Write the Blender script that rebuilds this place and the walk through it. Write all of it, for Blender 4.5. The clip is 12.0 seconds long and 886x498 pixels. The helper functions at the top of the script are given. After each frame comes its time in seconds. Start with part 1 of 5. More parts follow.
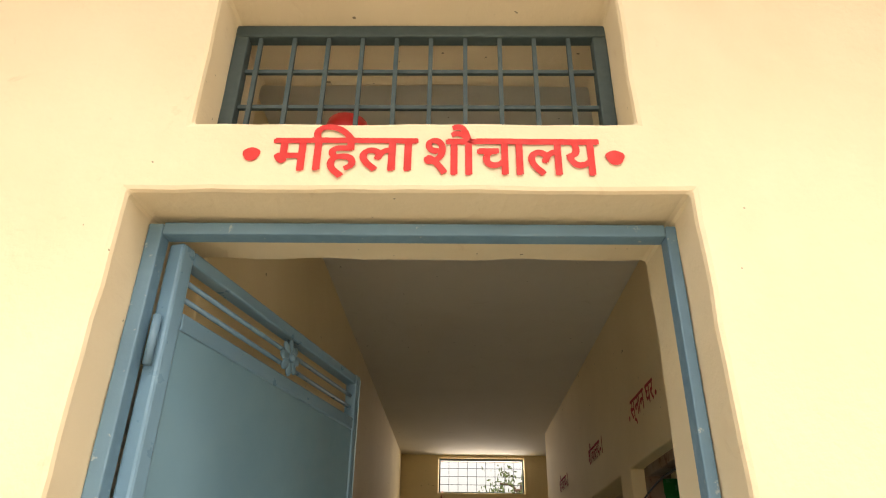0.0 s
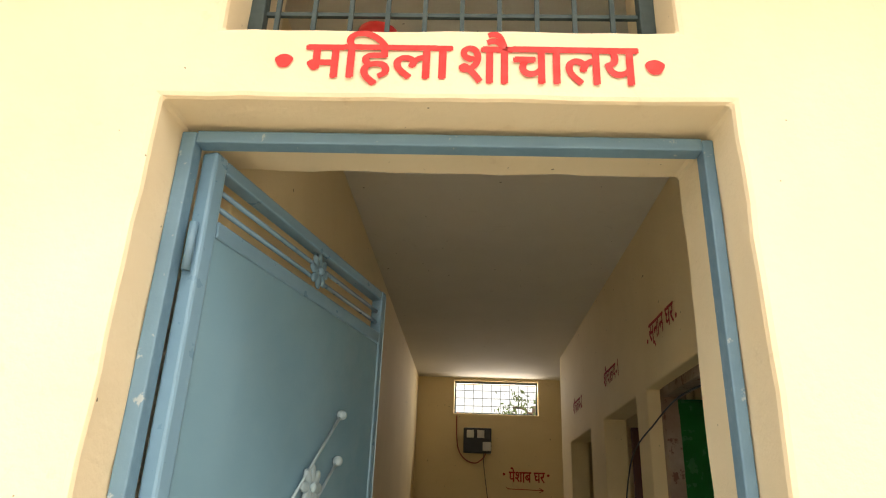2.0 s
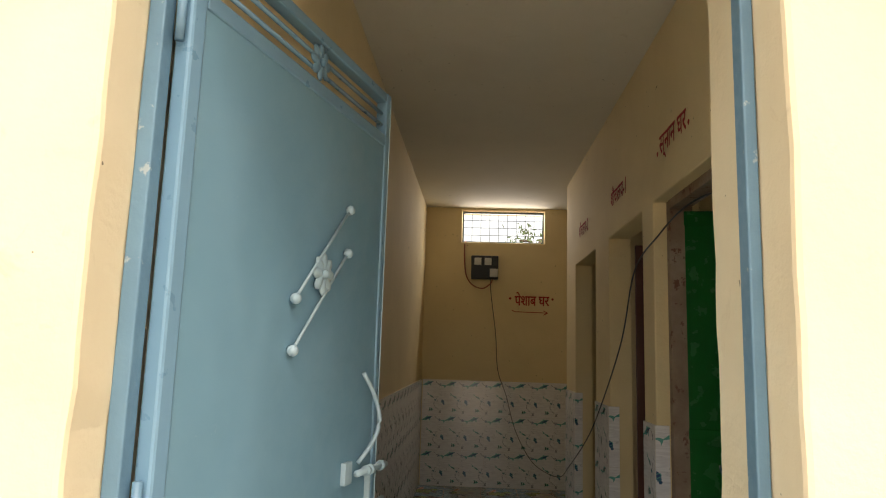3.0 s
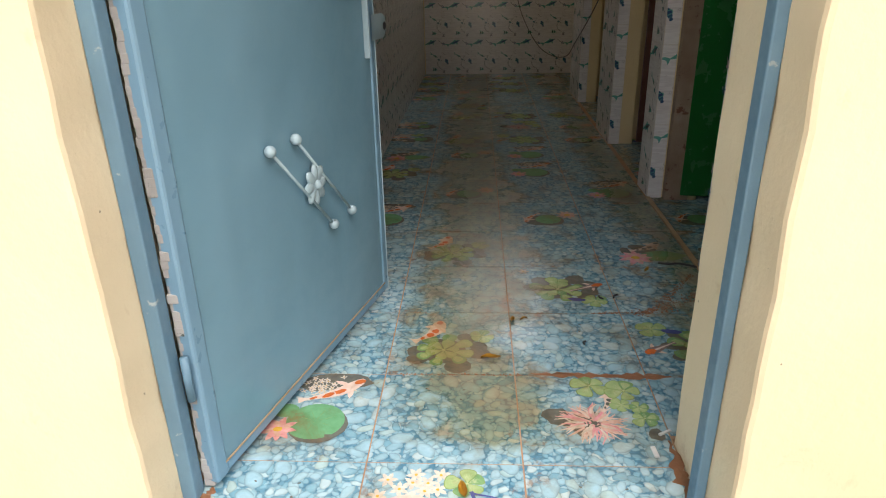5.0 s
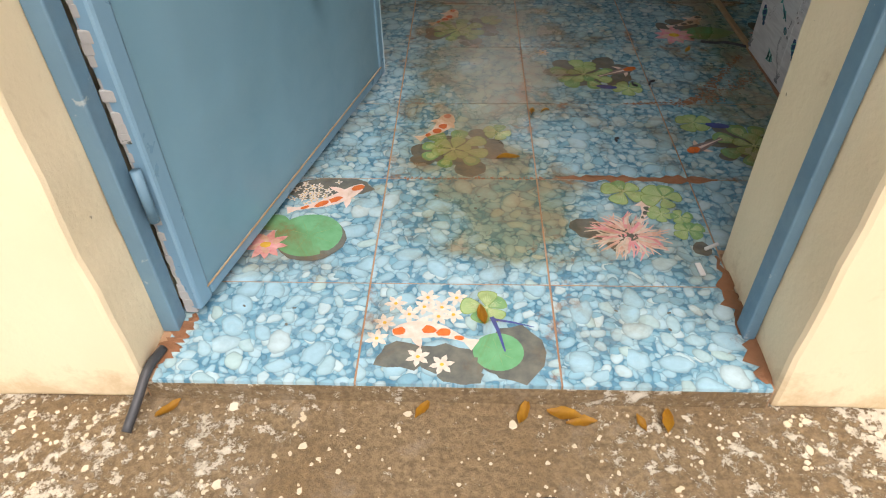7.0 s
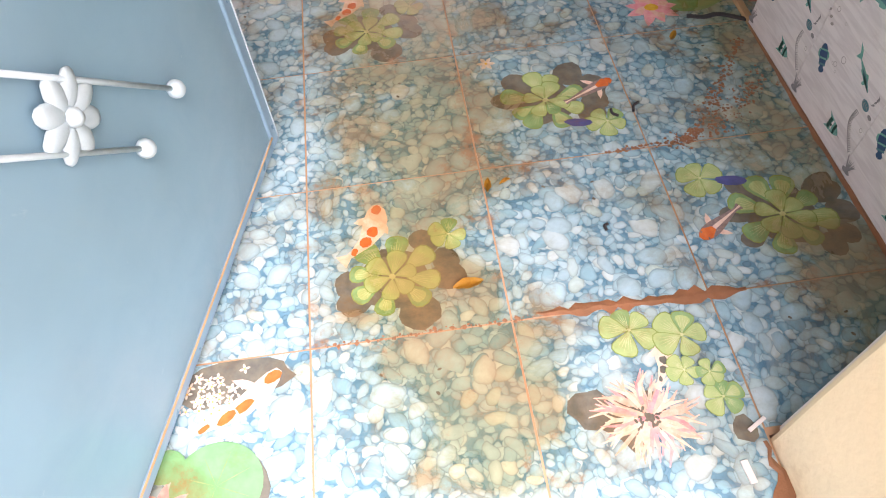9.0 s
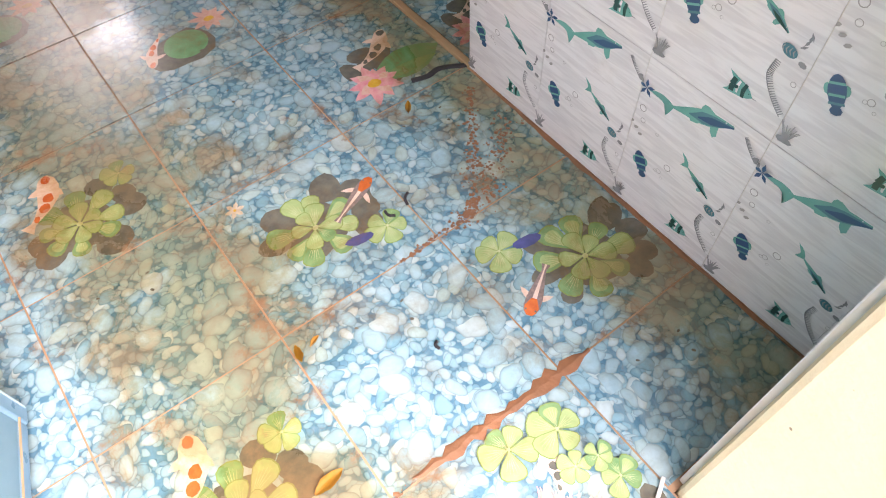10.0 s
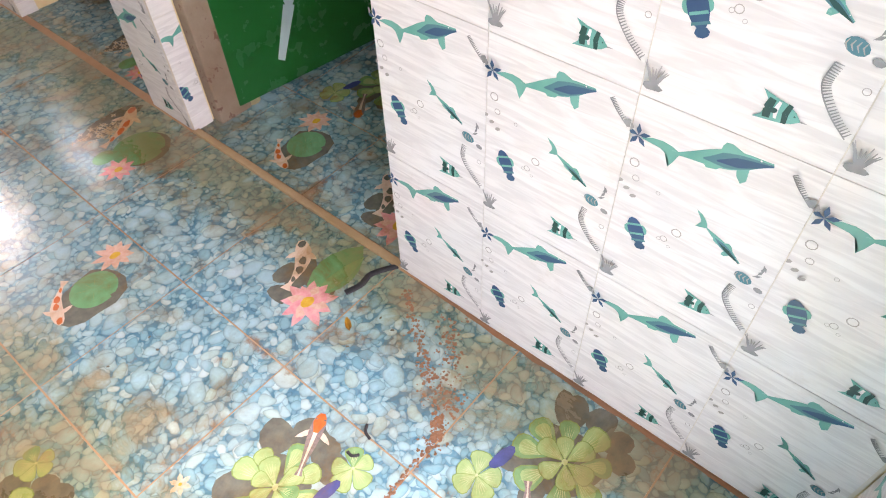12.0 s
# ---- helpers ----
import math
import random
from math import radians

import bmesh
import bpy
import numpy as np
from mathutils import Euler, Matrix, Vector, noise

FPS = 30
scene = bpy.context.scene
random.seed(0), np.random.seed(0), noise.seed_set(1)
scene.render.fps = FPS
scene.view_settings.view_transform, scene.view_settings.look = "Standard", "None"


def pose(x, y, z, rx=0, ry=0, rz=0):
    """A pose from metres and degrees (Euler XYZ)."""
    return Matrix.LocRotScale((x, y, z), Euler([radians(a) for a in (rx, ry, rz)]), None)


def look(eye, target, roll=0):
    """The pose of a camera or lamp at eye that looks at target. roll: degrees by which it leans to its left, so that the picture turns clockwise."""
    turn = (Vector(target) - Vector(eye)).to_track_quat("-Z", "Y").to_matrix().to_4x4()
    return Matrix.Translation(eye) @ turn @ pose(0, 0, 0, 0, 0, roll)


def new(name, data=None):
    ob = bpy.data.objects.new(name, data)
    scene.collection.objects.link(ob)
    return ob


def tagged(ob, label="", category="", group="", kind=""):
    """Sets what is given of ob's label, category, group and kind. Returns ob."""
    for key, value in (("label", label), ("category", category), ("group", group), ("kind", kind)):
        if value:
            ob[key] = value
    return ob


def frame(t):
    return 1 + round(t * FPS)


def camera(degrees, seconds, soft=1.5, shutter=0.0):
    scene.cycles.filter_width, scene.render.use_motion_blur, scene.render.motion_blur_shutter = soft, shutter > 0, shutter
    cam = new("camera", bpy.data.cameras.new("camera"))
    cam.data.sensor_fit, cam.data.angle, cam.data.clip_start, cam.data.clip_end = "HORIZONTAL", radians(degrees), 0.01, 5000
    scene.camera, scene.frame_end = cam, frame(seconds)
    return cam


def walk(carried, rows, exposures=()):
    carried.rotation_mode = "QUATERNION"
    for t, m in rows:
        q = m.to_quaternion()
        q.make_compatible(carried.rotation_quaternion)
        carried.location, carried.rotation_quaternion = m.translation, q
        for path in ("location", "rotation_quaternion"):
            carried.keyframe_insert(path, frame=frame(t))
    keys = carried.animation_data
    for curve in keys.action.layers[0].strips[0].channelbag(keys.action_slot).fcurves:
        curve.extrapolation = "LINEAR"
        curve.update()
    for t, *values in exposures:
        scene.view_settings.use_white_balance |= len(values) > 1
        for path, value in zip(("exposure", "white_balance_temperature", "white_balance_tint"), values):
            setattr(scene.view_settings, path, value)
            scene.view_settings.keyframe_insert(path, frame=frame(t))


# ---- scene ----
cam = camera(67.0, 12.0, 1.1)
PATH = [
    (0, (0.236, -1.195, 1.368), (0.2, 0.574, 2.301), 0.9),
    (0.5, (0.224, -1.191, 1.37), (0.155, 0.572, 2.312), 1.2),
    (1, (0.213, -1.193, 1.366), (0.141, 0.572, 2.303), 1.2),
    (1.5, (0.208, -1.191, 1.362), (0.124, 0.593, 2.261), 1.7),
    (2, (0.205, -1.184, 1.334), (0.127, 0.671, 2.078), 2.2),
    (2.5, (0.204, -1.162, 1.276), (0.14, 0.763, 1.815), 2.1),
    (2.7, (0.206, -1.151, 1.256), (0.116, 0.797, 1.699), 2.1),
    (4.4, (0.22, -1.062, 1.019), (0.156, 0.882, 0.551), 0.1),
    (4.5, (0.225, -1.072, 1.005), (0.148, 0.855, 0.475), -0.1),
    (5, (0.222, -1.083, 0.941), (0.126, 0.753, 0.154), -1.1),
    (5.5, (0.228, -1.097, 0.895), (0.148, 0.635, -0.102), -1.6),
    (6, (0.224, -1.068, 0.864), (0.154, 0.622, -0.202), -1.2),
    (6.5, (0.191, -0.99, 0.829), (0.12, 0.635, -0.335), -0.8),
    (8.5, (0.154, -0.304, 0.929), (0.133, 0.780, -0.751), -4.5),
    (9, (0.186, -0.165, 0.946), (0.263, 0.950, -0.704), -4.4),
    (9.5, (0.196, -0.026, 0.972), (0.494, 0.992, -0.710), -4.6),
    (10, (0.268, 0.083, 0.985), (0.887, 0.989, -0.689), -3.2),
    (10.5, (0.325, 0.172, 1.030), (1.057, 0.958, -0.658), -2.6),
    (11, (0.334, 0.209, 1.048), (1.236, 0.929, -0.584), -2.2),
    (11.5, (0.339, 0.223, 1.060), (1.355, 0.910, -0.520), -1.6),
    (12, (0.347, 0.283, 1.084), (1.326, 1.164, -0.422), -2.3),
]
walk(cam, [(t, look(eye, target, roll)) for t, eye, target, roll in PATH],
     [(0, 0.90, 7500, 16), (2.5, 1.17, 7350, 14), (4.5, 1.0, 6750, 16), (6.7, 0.74, 6750, 16), (8.3, 1.62, 7500, 36), (9.5, 2.5, 7050, 32), (10.5, 3.05, 6900, 28), (12, 3.45, 6900, 28)])

# ---- light ----
world = bpy.data.worlds.new("sky")
scene.world = world
world.use_nodes = True
wn = world.node_tree.nodes
sky = wn.new("ShaderNodeTexSky")
sky.sky_type = "NISHITA"
sky.sun_disc = False
sky.sun_elevation, sky.sun_rotation = radians(62), radians(158)
sky.dust_density, sky.ozone_density, sky.air_density = 4.0, 1.0, 1.5
wn["Background"].inputs["Strength"].default_value = 0.15
haze = wn.new("ShaderNodeHueSaturation")
haze.inputs["Saturation"].default_value = 0.35
world.node_tree.links.new(sky.outputs["Color"], haze.inputs["Color"])
world.node_tree.links.new(haze.outputs["Color"], wn["Background"].inputs["Color"])
sun = new("sun", bpy.data.lights.new("sun", "SUN"))
sun.data.energy, sun.data.angle, sun.data.color = 1.2, radians(40), (1.0, 0.95, 0.86)
sun.matrix_world = look((1.8, -4.4, 9.0), (0, 0, 0))

# daylight of the high end window
win = new("window_light", bpy.data.lights.new("window_light", "AREA"))
win.data.shape, win.data.size, win.data.size_y, win.data.energy = "RECTANGLE", 0.74, 0.07, 3.8
win.matrix_world = look((0.49, 5.30, 2.505), (0.35, 2.2, 0.3))

# ---- materials ----
def nodes_of(name, rough=0.6, metal=0.0):
    m = bpy.data.materials.new(name)
    m.use_nodes = True
    t = m.node_tree
    b = t.nodes["Principled BSDF"]
    b.inputs["Roughness"].default_value = rough
    b.inputs["Metallic"].default_value = metal
    return m, t, b


def noise_node(t, vec, scale, detail=4.0, rough=0.55, distort=0.0):
    n = t.nodes.new("ShaderNodeTexNoise")
    n.inputs["Scale"].default_value = scale
    n.inputs["Detail"].default_value = detail
    n.inputs["Roughness"].default_value = rough
    n.inputs["Distortion"].default_value = distort
    if vec is not None:
        t.links.new(vec, n.inputs["Vector"])
    return n.outputs["Fac"]


def ramp(t, fac, *stops):
    r = t.nodes.new("ShaderNodeValToRGB")
    els = r.color_ramp.elements
    while len(els) < len(stops):
        els.new(0.5)
    for e, (p, c) in zip(els, stops):
        e.position = p
        e.color = (c, c, c, 1) if isinstance(c, (int, float)) else (*c, 1)
    t.links.new(fac, r.inputs["Fac"])
    return r.outputs["Color"]


def mixc(t, fac, a, b, mode="MIX"):
    n = t.nodes.new("ShaderNodeMix")
    n.data_type, n.blend_type = "RGBA", mode
    for sock, v in ((n.inputs[0], fac), (n.inputs[6], a), (n.inputs[7], b)):
        if isinstance(v, (int, float)):
            sock.default_value = v
        elif isinstance(v, tuple):
            sock.default_value = (*v, 1)
        else:
            t.links.new(v, sock)
    return n.outputs[2]


def calc(t, op, a, b=0.0):
    n = t.nodes.new("ShaderNodeMath")
    n.operation = op
    for i, v in enumerate((a, b)):
        if isinstance(v, (int, float)):
            n.inputs[i].default_value = v
        else:
            t.links.new(v, n.inputs[i])
    return n.outputs[0]


def bump(t, b, height, strength, dist=0.01):
    n = t.nodes.new("ShaderNodeBump")
    n.inputs["Strength"].default_value = strength
    n.inputs["Distance"].default_value = dist
    t.links.new(height, n.inputs["Height"])
    t.links.new(n.outputs["Normal"], b.inputs["Normal"])


def place(t):
    return t.nodes.new("ShaderNodeNewGeometry").outputs["Position"]


def plain(name, c, c2=None, scale=30.0, rough=0.5, metal=0.0, bumpy=0.1, wear=None, wear_at=0.68):
    """A surface with two scales of colour variation, fine relief and, where given, worn specks of another colour."""
    m, t, b = nodes_of(name, rough, metal)
    p = t.nodes.new("ShaderNodeTexCoord").outputs["Object"]
    c2 = c2 or tuple(v * 0.75 for v in c)
    f = noise_node(t, p, scale * 0.12, 3)
    g = noise_node(t, p, scale, 5)
    col = mixc(t, ramp(t, f, (0.3, 0), (0.7, 1)), c, c2)
    col = mixc(t, ramp(t, g, (0.35, 0.0), (0.75, 0.35)), col, c2)
    if wear:
        w = noise_node(t, p, scale * 0.6, 6, 0.7)
        col = mixc(t, ramp(t, w, (wear_at, 0), (wear_at + 0.04, 1)), col, wear)
    t.links.new(col, b.inputs["Base Color"])
    r = ramp(t, g, (0.3, max(rough - 0.1, 0.02)), (0.7, min(rough + 0.12, 1)))
    t.links.new(r, b.inputs["Roughness"])
    bump(t, b, g, bumpy, 0.004)
    return m


def plaster(name, c, c2, dirt):
    """Cream lime wash: brushed blotches, trowel waves, dirt splashes near the ground and small pits."""
    m, t, b = nodes_of(name, 0.85)
    p = place(t)
    big = noise_node(t, p, 1.6, 4, 0.6, 0.4)
    fine = noise_node(t, p, 60, 6, 0.6)
    col = mixc(t, ramp(t, big, (0.35, 0), (0.68, 1)), c, c2)
    s = noise_node(t, p, 9, 6, 0.65, 1.0)
    col = mixc(t, ramp(t, s, (0.64, 0), (0.8, 0.45)), col, dirt)
    sep = t.nodes.new("ShaderNodeSeparateXYZ")
    t.links.new(p, sep.inputs[0])
    low = calc(t, "ADD", calc(t, "MULTIPLY", sep.outputs[2], -3.2), noise_node(t, p, 14, 5, 0.7))
    col = mixc(t, ramp(t, low, (0.42, 0), (0.66, 0.6)), col, dirt)
    pit = noise_node(t, p, 45, 2, 0.4)
    col = mixc(t, ramp(t, pit, (0.765, 0), (0.78, 0.8)), col, (0.12, 0.09, 0.05))
    t.links.new(col, b.inputs["Base Color"])
    h = mixc(t, 0.35, noise_node(t, p, 8, 4), fine)
    bump(t, b, h, 0.35, 0.012)
    return m


def stain_mask(t):
    """Brown silt dried on the floor: a trodden lane, rust runs by the inner wall and loose blotches."""
    p = place(t)
    sep = t.nodes.new("ShaderNodeSeparateXYZ")
    t.links.new(p, sep.inputs[0])
    x = sep.outputs[0]
    wav = calc(t, "MULTIPLY", calc(t, "SUBTRACT", noise_node(t, p, 2.2, 2), 0.5), 0.35)
    lane = calc(t, "SUBTRACT", 1.0, calc(t, "MULTIPLY", calc(t, "ABSOLUTE", calc(t, "SUBTRACT", calc(t, "ADD", x, wav), 0.22)), 4.5))
    lane = calc(t, "MAXIMUM", lane, 0.0)
    inner = ramp(t, calc(t, "ADD", sep.outputs[1], calc(t, "MULTIPLY", wav, 0.5)), (0.0, 0.0), (0.06, 1.0))
    wall = calc(t, "MAXIMUM", calc(t, "SUBTRACT", 1.0, calc(t, "MULTIPLY", calc(t, "ABSOLUTE", calc(t, "SUBTRACT", x, 0.9)), 6.0)), 0.0)
    n = noise_node(t, p, 7.5, 7, 0.68, 0.6)
    blot = noise_node(t, p, 3.0, 5, 0.6)
    both = calc(t, "MAXIMUM", lane, calc(t, "MULTIPLY", wall, 0.8))
    f = calc(t, "ADD", calc(t, "MULTIPLY", calc(t, "SUBTRACT", calc(t, "MULTIPLY", calc(t, "ADD", both, 0.26), inner), 0.26), 0.27), calc(t, "ADD", calc(t, "MULTIPLY", n, 0.62), calc(t, "MULTIPLY", blot, 0.38)))
    return ramp(t, f, (0.475, 0.0), (0.66, 0.92)), n


def glazed(t, b, col, wet=0.13):
    """Silt over a glazed print, with a wet uneven gloss."""
    mask, n = stain_mask(t)
    silt = mixc(t, n, (0.21, 0.135, 0.06), (0.29, 0.14, 0.05))
    soaked = mixc(t, 1.0, col, mixc(t, n, (0.74, 0.54, 0.30), (0.54, 0.44, 0.26)), "MULTIPLY")
    soaked = mixc(t, ramp(t, n, (0.47, 0.04), (0.60, 0.46)), soaked, silt)
    done = mixc(t, mask, col, soaked)
    # rust gathers along the joints
    pos = place(t)
    sep = t.nodes.new("ShaderNodeSeparateXYZ")
    t.links.new(pos, sep.inputs[0])
    near = []
    for k in (0, 1):
        d = calc(t, "ABSOLUTE", calc(t, "SUBTRACT", calc(t, "FRACT", calc(t, "ADD", calc(t, "DIVIDE", sep.outputs[k], 0.32), 20.5)), 0.5))
        near.append(calc(t, "MAXIMUM", calc(t, "SUBTRACT", 1.0, calc(t, "MULTIPLY", d, 9.0)), 0.0))
    line = calc(t, "MAXIMUM", near[0], near[1])
    grit = calc(t, "ADD", calc(t, "MULTIPLY", noise_node(t, pos, 24, 8, 0.75), 0.62), calc(t, "MULTIPLY", noise_node(t, pos, 4.5, 3), 0.38))
    rust = calc(t, "ADD", grit, calc(t, "ADD", calc(t, "MULTIPLY", line, 0.07), calc(t, "MULTIPLY", mask, 0.05)))
    done = mixc(t, ramp(t, rust, (0.61, 0.0), (0.70, 0.70)), done, (0.27, 0.125, 0.05))
    t.links.new(done, b.inputs["Base Color"])
    r = calc(t, "ADD", calc(t, "MULTIPLY", mask, 0.16), wet)
    t.links.new(r, b.inputs["Roughness"])
    p = place(t)
    bump(t, b, mixc(t, 0.4, noise_node(t, p, 110, 3), noise_node(t, p, 9, 2)), 0.16, 0.004)


def pebble_layer(t, vec, under, scale, long, keep, pal, shift):
    """One scatter of whole oval pebbles, pale on top and dark at the rim, over the colour under them."""
    mv = t.nodes.new("ShaderNodeVectorMath")
    mv.operation = "ADD"
    mv.inputs[1].default_value = (shift, shift * 0.63, 0)
    t.links.new(vec, mv.inputs[0])
    vec = mv.outputs[0]
    v = t.nodes.new("ShaderNodeTexVoronoi")
    v.voronoi_dimensions = "2D"
    v.inputs["Scale"].default_value = scale
    v.inputs["Randomness"].default_value = 0.62
    t.links.new(vec, v.inputs["Vector"])
    d = t.nodes.new("ShaderNodeVectorMath")
    d.operation = "SUBTRACT"
    t.links.new(vec, d.inputs[0])
    t.links.new(v.outputs["Position"], d.inputs[1])
    rnd = t.nodes.new("ShaderNodeSeparateColor")
    t.links.new(v.outputs["Color"], rnd.inputs[0])
    rot = t.nodes.new("ShaderNodeVectorRotate")
    rot.rotation_type = "Z_AXIS"
    t.links.new(d.outputs[0], rot.inputs["Vector"])
    t.links.new(calc(t, "MULTIPLY", rnd.outputs[0], 6.283), rot.inputs["Angle"])
    sc = t.nodes.new("ShaderNodeVectorMath")
    sc.operation = "MULTIPLY"
    t.links.new(rot.outputs[0], sc.inputs[0])
    a = 0.50 / scale
    sc.inputs[1].default_value = (1 / a, long / a, 0)
    ln = t.nodes.new("ShaderNodeVectorMath")
    ln.operation = "LENGTH"
    t.links.new(sc.outputs[0], ln.inputs[0])
    r = calc(t, "MULTIPLY", ln.outputs["Value"], calc(t, "ADD", calc(t, "MULTIPLY", rnd.outputs[2], 0.40), 0.82))
    body = ramp(t, rnd.outputs[1], *pal)
    mottle = calc(t, "ADD", calc(t, "MULTIPLY", noise_node(t, vec, 48, 5, 0.65), 0.55), 0.74)
    shade = ramp(t, r, (0.0, 1.0), (0.55, 0.96), (0.80, 0.84), (0.92, 0.64), (1.0, 0.48))
    body = mixc(t, 1.0, mixc(t, 1.0, body, shade, "MULTIPLY"), mottle, "MULTIPLY")
    inside = ramp(t, r, (0.95, 1.0), (1.03, 0.0))
    here = calc(t, "LESS_THAN", rnd.outputs[2], keep)
    return mixc(t, calc(t, "MULTIPLY", inside, here), under, body)


def pebble_print():
    m, t, b = nodes_of("pebble_print_tile", 0.1)
    obj = t.nodes.new("ShaderNodeTexCoord").outputs["Object"]
    inf = t.nodes.new("ShaderNodeObjectInfo")
    off = t.nodes.new("ShaderNodeVectorMath")
    off.operation = "MULTIPLY_ADD"
    off.inputs[1].default_value = (1, 1, 0)
    t.links.new(obj, off.inputs[0])
    t.links.new(calc(t, "MULTIPLY", inf.outputs["Random"], 19.0), off.inputs[2])
    warp = t.nodes.new("ShaderNodeVectorMath")
    warp.operation = "MULTIPLY_ADD"
    n = t.nodes.new("ShaderNodeTexNoise")
    n.inputs["Scale"].default_value = 26
    t.links.new(off.outputs[0], n.inputs["Vector"])
    t.links.new(n.outputs["Color"], warp.inputs[0])
    warp.inputs[1].default_value = (0.020, 0.020, 0)
    t.links.new(off.outputs[0], warp.inputs[2])
    vec = warp.outputs[0]
    deep, mid, pale, white = (0.10, 0.24, 0.33), (0.19, 0.40, 0.51), (0.33, 0.53, 0.61), (0.48, 0.62, 0.64)
    sand = (0.40, 0.56, 0.55)
    col = ramp(t, noise_node(t, vec, 34, 4), (0.3, (0.06, 0.18, 0.27)), (0.7, (0.13, 0.31, 0.42)))
    col = pebble_layer(t, vec, col, 66, 1.45, 1.1, ((0.0, deep), (0.5, mid), (1.0, pale)), 0.0)
    col = pebble_layer(t, vec, col, 52, 1.6, 0.92, ((0.0, mid), (0.6, pale), (1.0, mid)), 3.1)
    col = pebble_layer(t, vec, col, 40, 1.5, 0.78, ((0.0, mid), (0.5, pale), (1.0, white)), 5.7)
    col = pebble_layer(t, vec, col, 29, 1.7, 0.55, ((0.0, mid), (0.5, pale), (1.0, sand)), 8.3)
    col = pebble_layer(t, vec, col, 21, 1.45, 0.30, ((0.0, pale), (0.6, (0.33, 0.55, 0.64)), (1.0, white)), 11.9)
    veil = ramp(t, noise_node(t, vec, 8, 5, 0.6, 2.5), (0.50, 0.0), (0.74, 0.42))
    col = mixc(t, veil, col, (0.50, 0.64, 0.65))
    glazed(t, b, col)
    return m


def print_mat(name, c, c2, scale=40.0):
    """A printed motif under the same glaze and silt as the tile."""
    m, t, b = nodes_of(name, 0.1)
    p = place(t)
    col = mixc(t, ramp(t, noise_node(t, p, scale, 4), (0.32, 0), (0.68, 1)), c, c2)
    glazed(t, b, col)
    return m


def wall_tile_mat():
    m, t, b = nodes_of("white_wavy_glazed_tile", 0.16)
    obj = t.nodes.new("ShaderNodeTexCoord").outputs["Object"]
    mp = t.nodes.new("ShaderNodeMapping")
    mp.inputs["Scale"].default_value = (6, 55, 6)
    t.links.new(obj, mp.inputs["Vector"])
    n = noise_node(t, mp.outputs[0], 1.6, 3, 0.5, 1.2)
    col = mixc(t, ramp(t, n, (0.40, 0), (0.62, 1)), (0.80, 0.78, 0.77), (0.69, 0.665, 0.66))
    d = noise_node(t, place(t), 5, 6, 0.7)
    col = mixc(t, ramp(t, d, (0.60, 0), (0.78, 0.4)), col, (0.40, 0.32, 0.24))
    t.links.new(col, b.inputs["Base Color"])
    bump(t, b, n, 0.06, 0.003)
    return m


def ground_mat():
    """Wet brown concrete, freckled with lime wash drips that gather into crusts away from the door."""
    m, t, b = nodes_of("wet_stained_concrete", 0.6)
    p = place(t)
    big, mid, fine = noise_node(t, p, 3.0, 5, 0.6), noise_node(t, p, 14, 6, 0.7), noise_node(t, p, 90, 5, 0.7)
    col = mixc(t, ramp(t, big, (0.35, 0), (0.65, 1)), (0.23, 0.155, 0.075), (0.33, 0.245, 0.14))
    col = mixc(t, ramp(t, fine, (0.42, 0), (0.6, 0.8)), col, (0.13, 0.085, 0.04))
    col = mixc(t, ramp(t, mid, (0.55, 0), (0.75, 0.6)), col, (0.36, 0.31, 0.24))
    sep = t.nodes.new("ShaderNodeSeparateXYZ")
    t.links.new(p, sep.inputs[0])
    side = calc(t, "MULTIPLY", calc(t, "MINIMUM", calc(t, "ABSOLUTE", calc(t, "SUBTRACT", sep.outputs[0], 0.10)), 0.7), 0.13)
    crust = calc(t, "ADD", calc(t, "ADD", calc(t, "MULTIPLY", big, 0.40), calc(t, "MULTIPLY", noise_node(t, p, 40, 8, 0.8), 0.72)), side)
    f = ramp(t, crust, (0.646, 0), (0.672, 1))
    col = mixc(t, f, col, mixc(t, fine, (0.74, 0.70, 0.60), (0.60, 0.52, 0.38)))
    dots = t.nodes.new("ShaderNodeTexVoronoi")
    dots.inputs["Scale"].default_value = 42
    t.links.new(p, dots.inputs["Vector"])
    sp = ramp(t, calc(t, "ADD", dots.outputs["Distance"], calc(t, "MULTIPLY", mid, 0.55)), (0.30, 1), (0.32, 0))
    col = mixc(t, sp, col, (0.70, 0.64, 0.52))
    # unseen ground further out is made pale to bounce light into the corridor
    bounce = ramp(t, calc(t, "ADD", calc(t, "MULTIPLY", sep.outputs[1], -0.5), calc(t, "MULTIPLY", big, 0.3)), (0.75, 0), (0.95, 1))
    col = mixc(t, bounce, col, mixc(t, mid, (0.68, 0.62, 0.52), (0.60, 0.55, 0.45)))
    t.links.new(col, b.inputs["Base Color"])
    t.links.new(ramp(t, big, (0.4, 0.35), (0.6, 0.8)), b.inputs["Roughness"])
    bump(t, b, mixc(t, 0.3, noise_node(t, p, 150, 6, 0.75), f), 0.9, 0.008)
    return m


